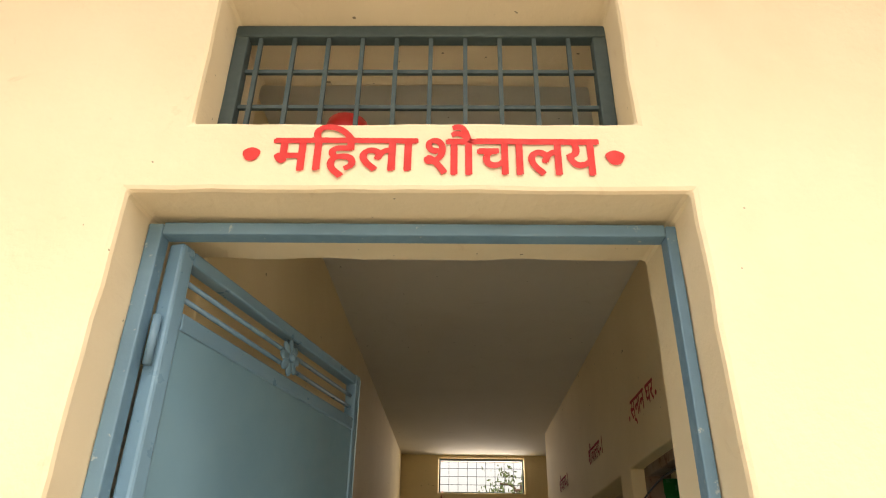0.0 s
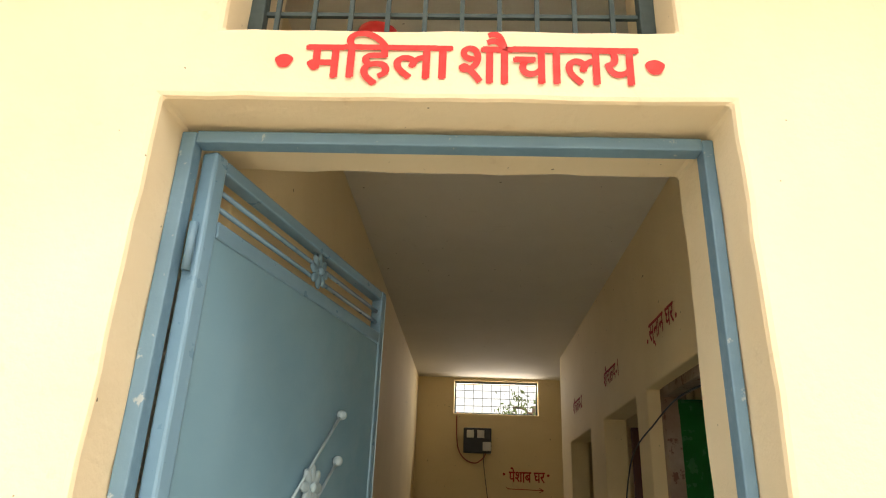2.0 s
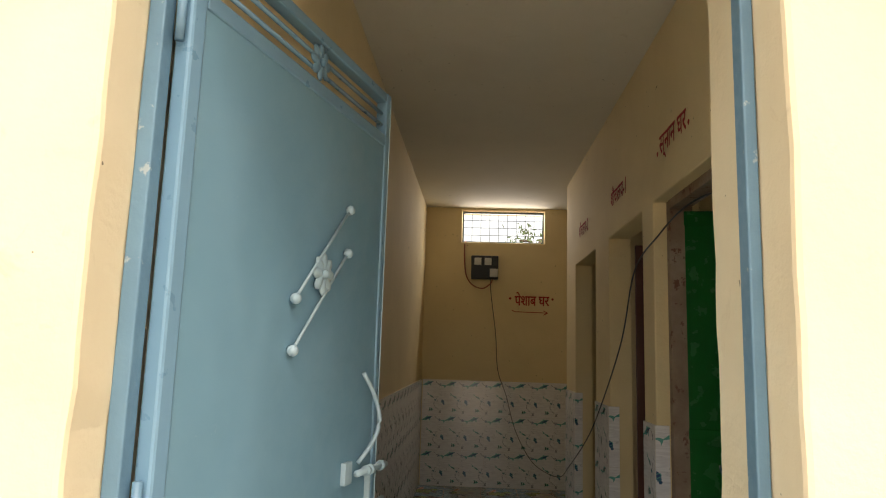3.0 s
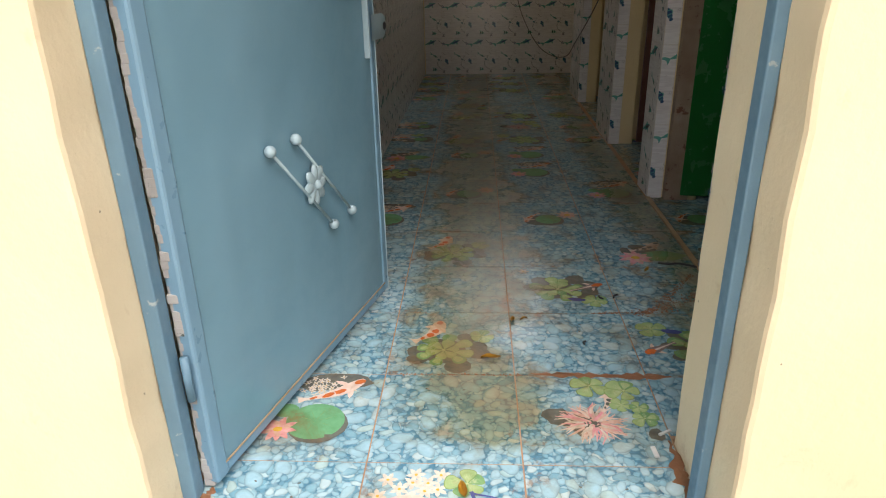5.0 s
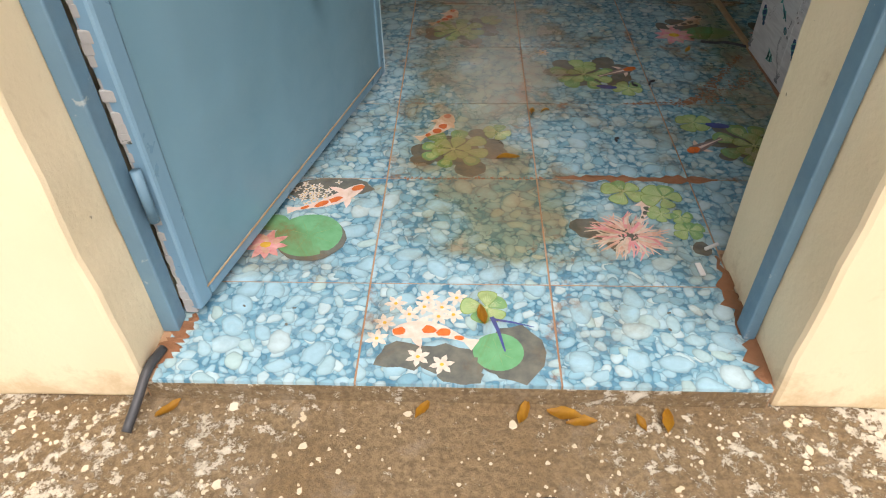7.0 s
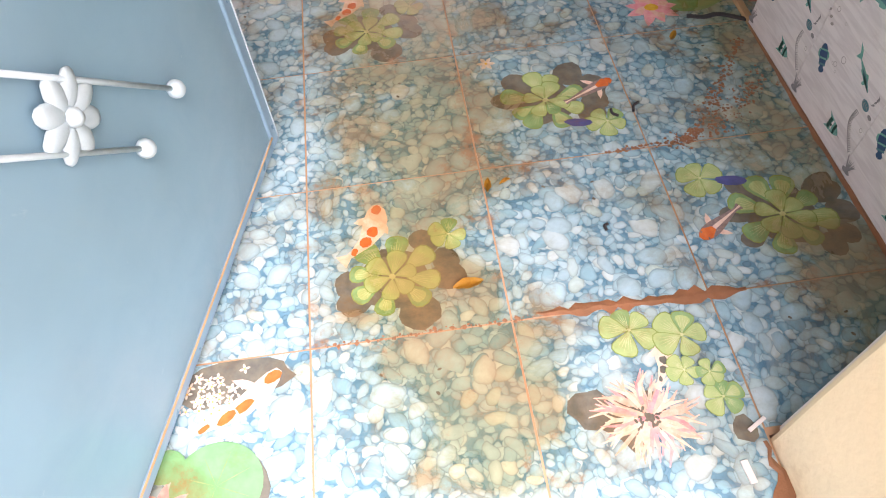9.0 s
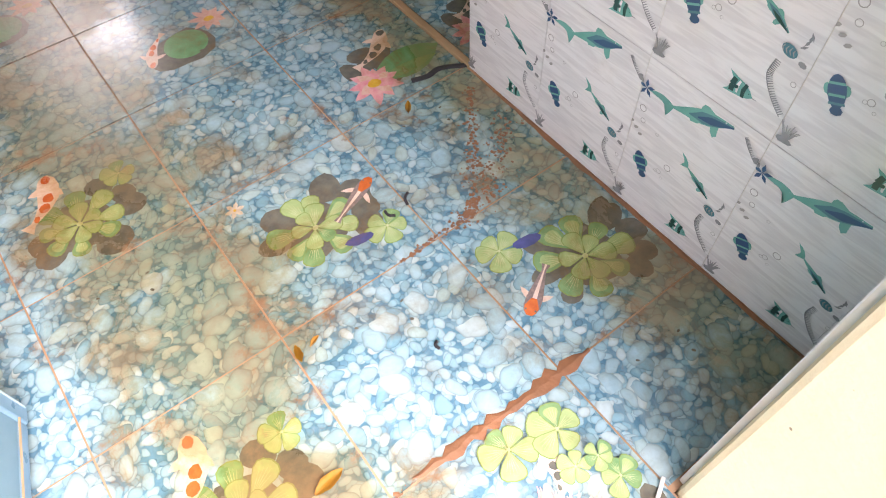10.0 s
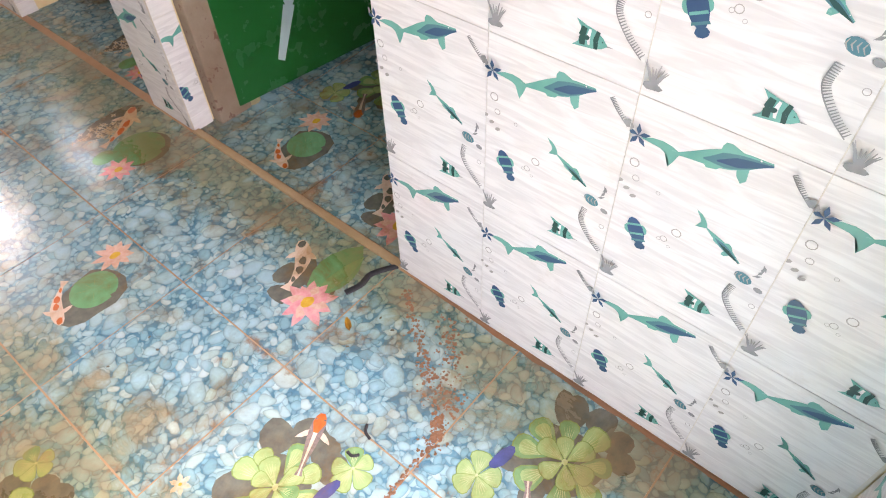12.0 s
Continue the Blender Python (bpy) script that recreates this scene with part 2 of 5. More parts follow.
CREAM = plaster("cream_lime_wash", (0.79, 0.68, 0.47), (0.73, 0.61, 0.40), (0.48, 0.34, 0.17))
INNER = plaster("yellow_inner_wash", (0.76, 0.62, 0.36), (0.70, 0.56, 0.31), (0.46, 0.33, 0.17))
CEIL = plaster("grey_white_ceiling_wash", (0.74, 0.70, 0.61), (0.69, 0.65, 0.56), (0.5, 0.44, 0.34))
BLUE = plain("blue_grey_enamel", (0.17, 0.31, 0.42), (0.15, 0.28, 0.38), 22, 0.34, 0.0, 0.05)
FRAME_BLUE = plain("chipped_blue_enamel", (0.145, 0.27, 0.36), (0.11, 0.21, 0.29), 45, 0.45, 0.0, 0.3, (0.34, 0.40, 0.42), 0.64)
def sheet():
    m, t, b = nodes_of("blue_grey_sheet_enamel", 0.36)
    p = t.nodes.new("ShaderNodeTexCoord").outputs["Object"]
    big = noise_node(t, p, 2.2, 3)
    col = mixc(t, ramp(t, big, (0.3, 0), (0.7, 1)), (0.145, 0.29, 0.375), (0.175, 0.32, 0.405))
    scuff = noise_node(t, p, 12, 7, 0.75, 0.8)
    col = mixc(t, ramp(t, scuff, (0.66, 0), (0.8, 0.5)), col, (0.40, 0.50, 0.54))
    t.links.new(col, b.inputs["Base Color"])
    t.links.new(ramp(t, scuff, (0.35, 0.28), (0.7, 0.5)), b.inputs["Roughness"])
    bump(t, b, big, 0.45, 0.05)
    return m


SHEET = sheet()
STEEL = plain("pale_blue_steel", (0.40, 0.52, 0.56), (0.30, 0.42, 0.47), 80, 0.4, 0.0, 0.2)
GRILLE = plain("green_grey_enamel", (0.055, 0.085, 0.085), (0.04, 0.065, 0.065), 60, 0.6, 0.0, 0.2, (0.2, 0.2, 0.17), 0.7)
RED = plain("red_sign_paint", (0.64, 0.022, 0.016), (0.54, 0.018, 0.014), 60, 0.6, 0, 0.1)
DARK_RED = plain("dull_red_sign_paint", (0.42, 0.035, 0.025), (0.30, 0.03, 0.02), 60, 0.95, 0, 0.1)
RED_PLASTIC = plain("red_plastic", (0.55, 0.02, 0.02), None, 20, 0.35)
GREEN = plain("green_gloss_paint", (0.008, 0.13, 0.028), (0.006, 0.105, 0.022), 16, 0.22, 0, 0.06, (0.45, 0.5, 0.35), 0.77)
MAROON = plain("maroon_door_paint", (0.10, 0.03, 0.02), None, 20, 0.4)
RUSTY = plain("rust_stained_frame", (0.36, 0.29, 0.22), (0.20, 0.12, 0.07), 30, 0.75, 0, 0.5, (0.16, 0.07, 0.04), 0.58)
RUSTY2 = plain("chipped_grey_mortar", (0.40, 0.40, 0.385), (0.26, 0.25, 0.235), 40, 0.85, 0, 0.5, (0.03, 0.05, 0.045), 0.62)
LIME = plain("pale_lime_flake", (0.66, 0.60, 0.48), (0.56, 0.47, 0.32), 90, 0.85, 0, 0.3)
BLACK = plain("black_plastic", (0.02, 0.022, 0.026), None, 40, 0.4)
WHITE_P = plain("white_plastic", (0.72, 0.72, 0.68), None, 40, 0.4)
COPPER = plain("red_flex", (0.35, 0.08, 0.05), None, 60, 0.5)
GROUT = plain("brown_silted_grout", (0.46, 0.30, 0.19), (0.34, 0.18, 0.09), 30, 0.8, 0, 0.4)
WGROUT = plain("pale_wall_grout", (0.72, 0.68, 0.62), (0.60, 0.53, 0.45), 60, 0.8, 0, 0.3)
STRIP = plain("worn_stone_strip", (0.46, 0.34, 0.20), (0.34, 0.22, 0.11), 50, 0.6, 0, 0.3)
RUST = plain("wet_rust_silt", (0.30, 0.13, 0.06), (0.20, 0.10, 0.05), 90, 0.55, 0, 0.5)
PIPE = plain("scuffed_black_pipe", (0.025, 0.028, 0.032), (0.06, 0.063, 0.068), 90, 0.5, 0, 0.3)
LEAF_Y = plain("fallen_yellow_leaf", (0.55, 0.30, 0.02), (0.36, 0.16, 0.02), 120, 0.5, 0, 0.4)
TWIG = plain("dark_twig", (0.03, 0.03, 0.035), None, 90, 0.7)
CHALK = plain("white_scrap", (0.78, 0.78, 0.76), None, 60, 0.7)
FOLIAGE = plain("tree_leaf", (0.06, 0.11, 0.02), (0.09, 0.13, 0.03), 8, 0.5)
BARK = plain("tree_bark", (0.12, 0.08, 0.05), None, 30, 0.9)
GROUND = ground_mat()
PEBBLE = pebble_print()
WTILE = wall_tile_mat()
P_GREEN = print_mat("print_leaf_green", (0.25, 0.43, 0.20), (0.16, 0.34, 0.15))
P_LIME = print_mat("print_leaf_lime", (0.42, 0.54, 0.25), (0.31, 0.47, 0.21))
P_EDGE = print_mat("print_leaf_edge", (0.27, 0.38, 0.12), (0.19, 0.31, 0.10))
P_SCALE = print_mat("print_koi_scale", (0.20, 0.17, 0.17), (0.34, 0.26, 0.24), 220)
P_RIB = print_mat("print_leaf_rib", (0.58, 0.64, 0.40), (0.50, 0.58, 0.30))
P_PAD = print_mat("print_lily_pad", (0.13, 0.36, 0.17), (0.17, 0.42, 0.22))
P_SHADE = print_mat("print_pond_dark", (0.11, 0.125, 0.115), (0.19, 0.19, 0.16))
P_WHITE = print_mat("print_petal_white", (0.74, 0.70, 0.62), (0.62, 0.54, 0.44), 90)
P_KOI = print_mat("print_koi_white", (0.80, 0.68, 0.60), (0.76, 0.56, 0.46), 90)
P_ORANGE = print_mat("print_koi_orange", (0.72, 0.19, 0.05), (0.62, 0.14, 0.04), 90)
P_PINK = print_mat("print_lotus_pink", (0.78, 0.30, 0.36), (0.82, 0.48, 0.48), 70)
P_PALE = print_mat("print_anemone_pink", (0.72, 0.42, 0.34), (0.78, 0.56, 0.48), 90)
P_YELLOW = print_mat("print_stamen_yellow", (0.78, 0.52, 0.08), (0.70, 0.40, 0.05), 90)
P_NAVY = print_mat("print_violet_blue", (0.09, 0.11, 0.33), (0.07, 0.09, 0.25), 60)
W_TEAL = plain("print_teal", (0.10, 0.34, 0.29), (0.16, 0.42, 0.36), 90, 0.16, 0, 0.02)
W_NAVY = plain("print_navy", (0.035, 0.055, 0.17), (0.05, 0.12, 0.20), 90, 0.16, 0, 0.02)
W_FADE = plain("print_teal_navy", (0.06, 0.17, 0.22), (0.09, 0.23, 0.26), 90, 0.16, 0, 0.02)
W_GREY = plain("print_grey", (0.20, 0.20, 0.21), (0.34, 0.34, 0.34), 150, 0.16, 0, 0.02)
W_DKGREEN = plain("print_dark_green", (0.03, 0.11, 0.08), (0.02, 0.06, 0.06), 90, 0.16, 0, 0.02)
W_LINE = plain("print_bubble_line", (0.42, 0.40, 0.38), None, 90, 0.16, 0, 0.02)


# ---- mesh helpers ----
def mesh_of(bm, mats, smooth=False):
    me = bpy.data.meshes.new("mesh")
    bm.normal_update()
    bm.to_mesh(me)
    bm.free()
    for m in (mats if isinstance(mats, (list, tuple)) else [mats]):
        me.materials.append(m)
    if smooth:
        for p in me.polygons:
            p.use_smooth = True
    return me


def part(name, bm, material, parent=None, label="", m=None, smooth=False):
    ob = new(name, mesh_of(bm, material, smooth))
    if parent is not None:
        ob.parent = parent
    if m is not None:
        ob.matrix_basis = m
    if label:
        ob["label"] = label
    return ob


def thing(name, m, label, category, group="", kind=""):
    return tagged(at_pose(new(name), m), label, category, group, kind)


def at_pose(ob, m):
    ob.matrix_basis = m
    return ob


def box(bm, x0, x1, y0, y1, z0, z1, bevel=0.0):
    r = bmesh.ops.create_cube(bm, size=1.0)
    vs = r["verts"]
    for v in vs:
        v.co = Vector(((x0 + x1) / 2 + v.co.x * (x1 - x0), (y0 + y1) / 2 + v.co.y * (y1 - y0), (z0 + z1) / 2 + v.co.z * (z1 - z0)))
    if bevel:
        es = list({e for v in vs for e in v.link_edges})
        bmesh.ops.bevel(bm, geom=es, offset=bevel, segments=2, profile=0.5, affect="EDGES")
    return bm


def boxm(*a, bevel=0.0):
    return box(bmesh.new(), *a, bevel=bevel)


def tube(bm, pts, r, sides=8, taper=None):
    """A round rod along points."""
    pts = [Vector(p) for p in pts]
    rings = []
    for i, p in enumerate(pts):
        d = (pts[min(i + 1, len(pts) - 1)] - pts[max(i - 1, 0)]).normalized()
        a = d.orthogonal().normalized() if abs(d.z) > 0.99 else d.cross(Vector((0, 0, 1))).normalized()
        c = d.cross(a)
        rr = r if taper is None else r * taper[i]
        rings.append([bm.verts.new(p + (a * math.cos(k * math.tau / sides) + c * math.sin(k * math.tau / sides)) * rr) for k in range(sides)])
    for q, s in zip(rings, rings[1:]):
        for k in range(sides):
            bm.faces.new((q[k], q[(k + 1) % sides], s[(k + 1) % sides], s[k]))
    bm.faces.new(rings[0][::-1])
    bm.faces.new(rings[-1])
    return bm


def curve_pts(pts, n=8):
    """A smooth line through points."""
    P = [Vector(p) for p in pts]
    P = [P[0] * 2 - P[1]] + P + [P[-1] * 2 - P[-2]]
    out = []
    for i in range(1, len(P) - 2):
        a, b, c, d = P[i - 1:i + 3]
        for k in range(n):
            u = k / n
            out.append(0.5 * (2 * b + (c - a) * u + (2 * a - 5 * b + 4 * c - d) * u * u + (3 * b - a - 3 * c + d) * u ** 3))
    return out + [P[-2]]


def cuts(lo, hi, step, marks):
    """Cut lines from lo to hi about step apart, through every mark."""
    ms = sorted({lo, hi, *[m for m in marks if lo < m < hi]})
    out = []
    for a, b in zip(ms, ms[1:]):
        n = max(1, round((b - a) / step))
        out += [a + (b - a) * k / n for k in range(n)]
    return out + [hi]


def wall(name, label, m, length, height, thick, holes, material, step=0.25, wave=0.0, bevel=0.006, category="wall"):
    """A wall with openings: u along m's x, v along m's z, its depth along m's y. holes: (u0, u1, v0, v1)."""
    us = cuts(0, length, step, [h[k] for h in holes for k in (0, 1)])
    vs = cuts(0, height, step, [h[k] for h in holes for k in (2, 3)])
    bm = bmesh.new()
    grid = {}

    def vert(i, j, w):
        if (i, j, w) not in grid:
            u, v = us[i], vs[j]
            p = Vector((u, w * thick, v))
            if wave:
                q = m @ p
                p += Vector((noise.noise(q * 9), 0.3 * noise.noise(q * 5 + Vector((7, 0, 0))), noise.noise(q * 9 + Vector((0, 9, 3))))) * wave
            grid[(i, j, w)] = bm.verts.new(p)
        return grid[(i, j, w)]

    def solid(i, j):
        if not (0 <= i < len(us) - 1 and 0 <= j < len(vs) - 1):
            return False
        u, v = (us[i] + us[i + 1]) / 2, (vs[j] + vs[j + 1]) / 2
        return not any(h[0] < u < h[1] and h[2] < v < h[3] for h in holes)

    for i in range(len(us) - 1):
        for j in range(len(vs) - 1):
            if not solid(i, j):
                continue
            a, b, c, d = (i, j), (i + 1, j), (i + 1, j + 1), (i, j + 1)
            bm.faces.new([vert(*k, 0) for k in (a, b, c, d)])
            bm.faces.new([vert(*k, 1) for k in (d, c, b, a)])
            for (p, q, n) in ((a, b, (i, j - 1)), (b, c, (i + 1, j)), (c, d, (i, j + 1)), (d, a, (i - 1, j))):
                if not solid(*n):
                    bm.faces.new((vert(*q, 0), vert(*p, 0), vert(*p, 1), vert(*q, 1)))
    bmesh.ops.recalc_face_normals(bm, faces=bm.faces)
    ob = tagged(part(name, bm, material, m=m), label, category, kind="structure")
    if bevel:
        b = ob.modifiers.new("edge", "BEVEL")
        b.width, b.segments, b.limit_method, b.angle_limit = bevel, 2, "ANGLE", radians(50)
    return ob


# ---- plan ----
TILE = 0.32
Y_OUT, Y_IN = -0.222, 0.088
X_L, X_R, X_SIDE = -0.300, 0.964, 2.15
Y_BACK, Z_CEIL, Z_GROUND = 5.185, 2.575, -0.045
RT = 0.125
SIDE_DOORS = ((0.952, 1.680), (1.860, 2.600), (3.000, 3.800))
WT_W, WT_H = 0.2126, 0.315

# ---- setting ----
tagged(part("ground", box(bmesh.new(), -400, 400, -400, 400, Z_GROUND - 1.0, Z_GROUND), GROUND), "wet brown concrete ground with flaked lime wash", "ground", kind="structure")
wall_front = wall("wall_front", "cream lime-washed front wall with rough plaster edges", pose(-3.6, Y_OUT, Z_GROUND), 7.6, 3.3, Y_IN - Y_OUT,
     [(3.6 - 0.335, 3.6 + 0.642, -1, 1.995 - Z_GROUND), (3.6 - 0.250, 3.6 + 0.562, 2.143 - Z_GROUND, 2.497 - Z_GROUND)], CREAM, 0.06, 0.0055, 0.010)
for v in wall_front.data.vertices:
    if v.co.y > 0.2 and -0.36 < v.co.x - 3.6 < 0.67 and abs(v.co.z + Z_GROUND - 1.995) < 0.012:
        v.co.z += 0.020
wall_left = wall("wall_left", "yellow washed corridor wall over fish tiles", pose(X_L, Y_IN, -0.05, 0, 0, 89.38), Y_BACK - Y_IN, Z_CEIL + 0.05, 0.23, [], INNER, 0.25)
wall_back = wall("wall_back", "yellow washed end wall with a small high window", pose(X_L - 0.23, Y_BACK, -0.05), X_SIDE - X_L + 0.46, Z_CEIL + 0.4, 0.23,
     [(0.098 - X_L + 0.23, 0.882 - X_L + 0.23, 2.292, 2.600)], INNER, 0.25)
wall_right = wall("wall_right", "yellow washed partition wall with three doorways", pose(X_R, 4.25, -0.05, 0, 0, -90) @ pose(0, 0, 0), 4.25 - Y_IN, Z_CEIL + 0.05, RT,
     [(4.25 - b, 4.25 - a, -1, 1.865 + 0.05) for a, b in SIDE_DOORS], INNER, 0.2, 0.002, 0.006)
wall_side = wall("wall_side", "plain washed outer wall of the cubicles", pose(X_SIDE, Y_IN, -0.05, 0, 0, 90) @ pose(0, -0.23, 0), Y_BACK - Y_IN, Z_CEIL + 0.05, 0.23, [], INNER, 0.5)
for i, (y, yw) in enumerate(((1.715, 0.11), (2.70, 0.12), (4.02, 0.12))):
    wall("wall_partition_%d" % (i + 1), "yellow washed cubicle partition", pose(X_R + RT, y, -0.05), X_SIDE - X_R - RT, Z_CEIL + 0.05, yw, [], INNER, 0.4)
tagged(part("ceiling", boxm(-3.7, 4.1, Y_IN, Y_BACK, Z_CEIL, Z_CEIL + 0.12), CEIL), "grey-white washed concrete ceiling slab", "ceiling", kind="structure")
tagged(part("roof_slab", boxm(-3.7, 4.1, Y_IN, Y_BACK + 0.4, Z_CEIL + 0.125, Z_CEIL + 0.30), CEIL), "flat concrete roof slab", "roof", kind="structure")
# unseen slab, added to hold steep skylight off the wall top and doorstep
tagged(part("trim_eave", boxm(-3.6, 4.0, Y_OUT - 0.62, Y_OUT - 0.001, 2.98, 3.06, bevel=0.01), CEIL), "unseen thin slab added over the entrance to cut steep skylight", "sunshade", kind="structure")
floor = tagged(part("floor", box(box(bmesh.new(), X_L, X_SIDE, Y_IN, Y_BACK, -0.3, -0.0014), -0.335, 0.642, Y_OUT + 0.004, Y_IN, -0.3, -0.0014), GROUT),
               "wet pond-print tiled floor with brown silt", "floor", kind="structure")

tagged(part("trim_step", boxm(-0.330, 0.638, Y_OUT + 0.0005, Y_OUT + 0.0035, -0.3, -0.007), GROUND), "lime-splashed concrete edge of the doorstep", "step", kind="structure")

# doorway strip between the corridor and the first cubicle
tagged(part("trim", boxm(X_R - 0.012, X_R + 0.005, SIDE_DOORS[0][0], SIDE_DOORS[0][1], -0.01, 0.006, bevel=0.003), STRIP), "worn beige stone strip set in the floor", "threshold", kind="structure")

# frame of the entrance
fr = thing("door_frame", pose(0, 0, 0), "chipped blue steel frame of the entrance", "door frame", kind="structure")
part("jamb", boxm(-0.334, -0.306, -0.122, -0.085, 0.0, 1.985, bevel=0.003), FRAME_BLUE, fr)
part("jamb", boxm(0.621, 0.641, -0.122, -0.085, 0.0, 1.985, bevel=0.003), FRAME_BLUE, fr)
part("head", boxm(-0.306, 0.621, -0.121, -0.086, 1.963, 1.988, bevel=0.003), FRAME_BLUE, fr)
part("hinge", tube(bmesh.new(), [(-0.290, -0.098, 1.72), (-0.290, -0.098, 1.81)], 0.008, 10), FRAME_BLUE, fr, smooth=True)
part("hinge", tube(bmesh.new(), [(-0.290, -0.098, 0.92), (-0.290, -0.098, 1.01)], 0.008, 10), FRAME_BLUE, fr, smooth=True)
part("hinge", tube(bmesh.new(), [(-0.290, -0.098, 0.22), (-0.290, -0.098, 0.31)], 0.008, 10), FRAME_BLUE, fr, smooth=True)


# broken mortar left in the gap behind the hinges
bm = bmesh.new()
rr = random.Random(3)
for k in range(60):
    z = 0.01 + k * 0.016
    box(bm, -0.305 + rr.uniform(0, 0.004), -0.283 + rr.uniform(-0.002, 0.002), -0.086 + rr.uniform(-0.002, 0.002), -0.050, z, z + 0.018, 0.002)
tagged(part("trim_mortar", bm, RUSTY2), "grey broken mortar in the gap behind the hinges", "mortar", kind="structure")


# ---- entrance door leaf: x along the leaf, y towards its hidden side ----
def flower(bm, x, z, y, r, petals=8):
    for k in range(petals):
        a = math.tau * k / petals
        c = Vector((x + math.cos(a) * r * 0.55, y, z + math.sin(a) * r * 0.55))
        q = bmesh.ops.create_uvsphere(bm, u_segments=10, v_segments=6, radius=1)
        bmesh.ops.transform(bm, matrix=Matrix.Translation(c) @ Matrix.Rotation(-a, 4, "Y") @ Matrix.Diagonal((r * 0.47, r * 0.13, r * 0.27, 1)), verts=q["verts"])
    q = bmesh.ops.create_uvsphere(bm, u_segments=10, v_segments=6, radius=r * 0.22)
    bmesh.ops.translate(bm, verts=q["verts"], vec=(x, y - r * 0.1, z))
    return bm


def entrance_door():
    a = math.degrees(math.atan2(0.856, 0.228))
    d = thing("door_1", pose(-0.273, -0.091, 0, 0, 0, a), "blue-grey painted steel door leaf standing open", "door", kind="structure")
    W, T = 0.886, 0.034
    part("stile", boxm(0.0, 0.038, 0.0, T, 0.018, 1.962, bevel=0.006), BLUE, d)
    part("stile", boxm(W - 0.030, W, 0.0, T, 0.022, 1.962, bevel=0.004), BLUE, d)
    part("rail", boxm(0.0385, W - 0.0305, 0.001, T, 1.932, 1.960, bevel=0.004), BLUE, d, "top rail")
    part("rail", boxm(0.0385, W - 0.0305, 0.001, T, 1.800, 1.834, bevel=0.004), BLUE, d, "middle rail")
    part("rail", boxm(0.0385, W - 0.0305, 0.001, T, 0.022, 0.046, bevel=0.004), BLUE, d, "bottom rail")
    bm = boxm(0.0385, W - 0.0305, 0.005, 0.016, 0.0465, 1.7995)
    part("panel", bm, SHEET, d, "slightly buckled sheet steel panel")
    # thin pale rods draw the worn edges together with the highlight on them
    part("weld_bead", tube(bmesh.new(), [(0.030, -0.0005, 0.049), (W - 0.028, -0.0005, 0.049)], 0.0018, 6), STRIP, d, "worn beige line with the edge highlight along the foot")
    part("weld_bead", tube(bmesh.new(), [(W - 0.004, -0.0005, 0.030), (W - 0.004, -0.0005, 1.95)], 0.0016, 6), STEEL, d, "pale worn edge with its highlight")
    for z in (1.900, 1.866):
        part("bar", tube(bmesh.new(), [(0.036, 0.017, z), (W - 0.03, 0.017, z)], 0.0055, 8), BLUE, d, smooth=True)
    part("rosette", flower(bmesh.new(), 0.464, 1.886, 0.010, 0.046), BLUE, d, "cast flower rosette between the bars", smooth=True)
    for (zc, s) in ((1.386, 1), (0.478, -1)):
        xc = 0.507 if s == 1 else 0.480
        r = part("rosette", flower(bmesh.new(), xc, zc, -0.006, 0.050), STEEL, d, "pale cast flower rosette", smooth=True)
        for off in (-0.055, 0.055):
            e = []
            for k in (-1, 1):
                e.append((xc + off * (0.0 if s == 1 else 0.95) + k * 0.122, -0.007, zc + off + s * k * 0.121 if s == 1 else zc + s * k * 0.122))
            part("rod", tube(bmesh.new(), e, 0.0034, 8), STEEL, d, smooth=True)
            for p in e:
                bm = bmesh.new()
                bmesh.ops.create_uvsphere(bm, u_segments=12, v_segments=8, radius=0.0125)
                bmesh.ops.translate(bm, verts=bm.verts, vec=Vector(p) + Vector((0, -0.001, 0)))
                part("knob", bm, STEEL, d, smooth=True)
    part("handle", tube(bmesh.new(), curve_pts([(0.775, 0.0, 1.155), (0.800, -0.022, 1.10), (0.815, -0.035, 1.03), (0.795, -0.025, 0.975), (0.765, 0.0, 0.925)], 5), 0.006, 8), STEEL, d, "bent steel pull handle", smooth=True)
    bolt = part("bolt", tube(bmesh.new(), [(0.715, -0.020, 0.908), (0.905, -0.020, 0.905)], 0.0085, 10), STEEL, d, "sliding steel bolt", smooth=True)
    part("bolt_plate", boxm(0.672, 0.712, -0.010, 0.004, 0.884, 0.938, bevel=0.002), STEEL, bolt)
    for x in (0.775, 0.800, 0.872):
        bm = bmesh.new()
        tube(bm, [(x - 0.006, -0.020, 0.9065), (x + 0.006, -0.020, 0.9065)], 0.0135, 10)
        part("staple", bm, STEEL, bolt, smooth=True)
    part("strap", boxm(0.819, 0.826, -0.012, 0.004, 0.715, 0.905, bevel=0.002), STEEL, d)
    bm = bmesh.new()
    prof = [(0.840, 0.757), (0.905, 0.757)] + [(0.905 + 0.032 * math.cos(q), 0.789 + 0.032 * math.sin(q)) for q in np.linspace(-1.45, 1.45, 9)] + [(0.905, 0.821), (0.840, 0.821)]
    hole = [(0.908 + 0.011 * math.cos(q), 0.789 + 0.011 * math.sin(q)) for q in np.linspace(0, math.tau, 12, endpoint=False)]
    f = bm.faces.new([bm.verts.new((x, -0.012, z)) for x, z in prof])
    bmesh.ops.solidify(bm, geom=[f], thickness=0.006)
    hasp = part("hasp", bm, STEEL, d, "flat steel locking eye")
    # the plate is uncut: a black disc paints the darkness of its hole
    bm = bmesh.new()
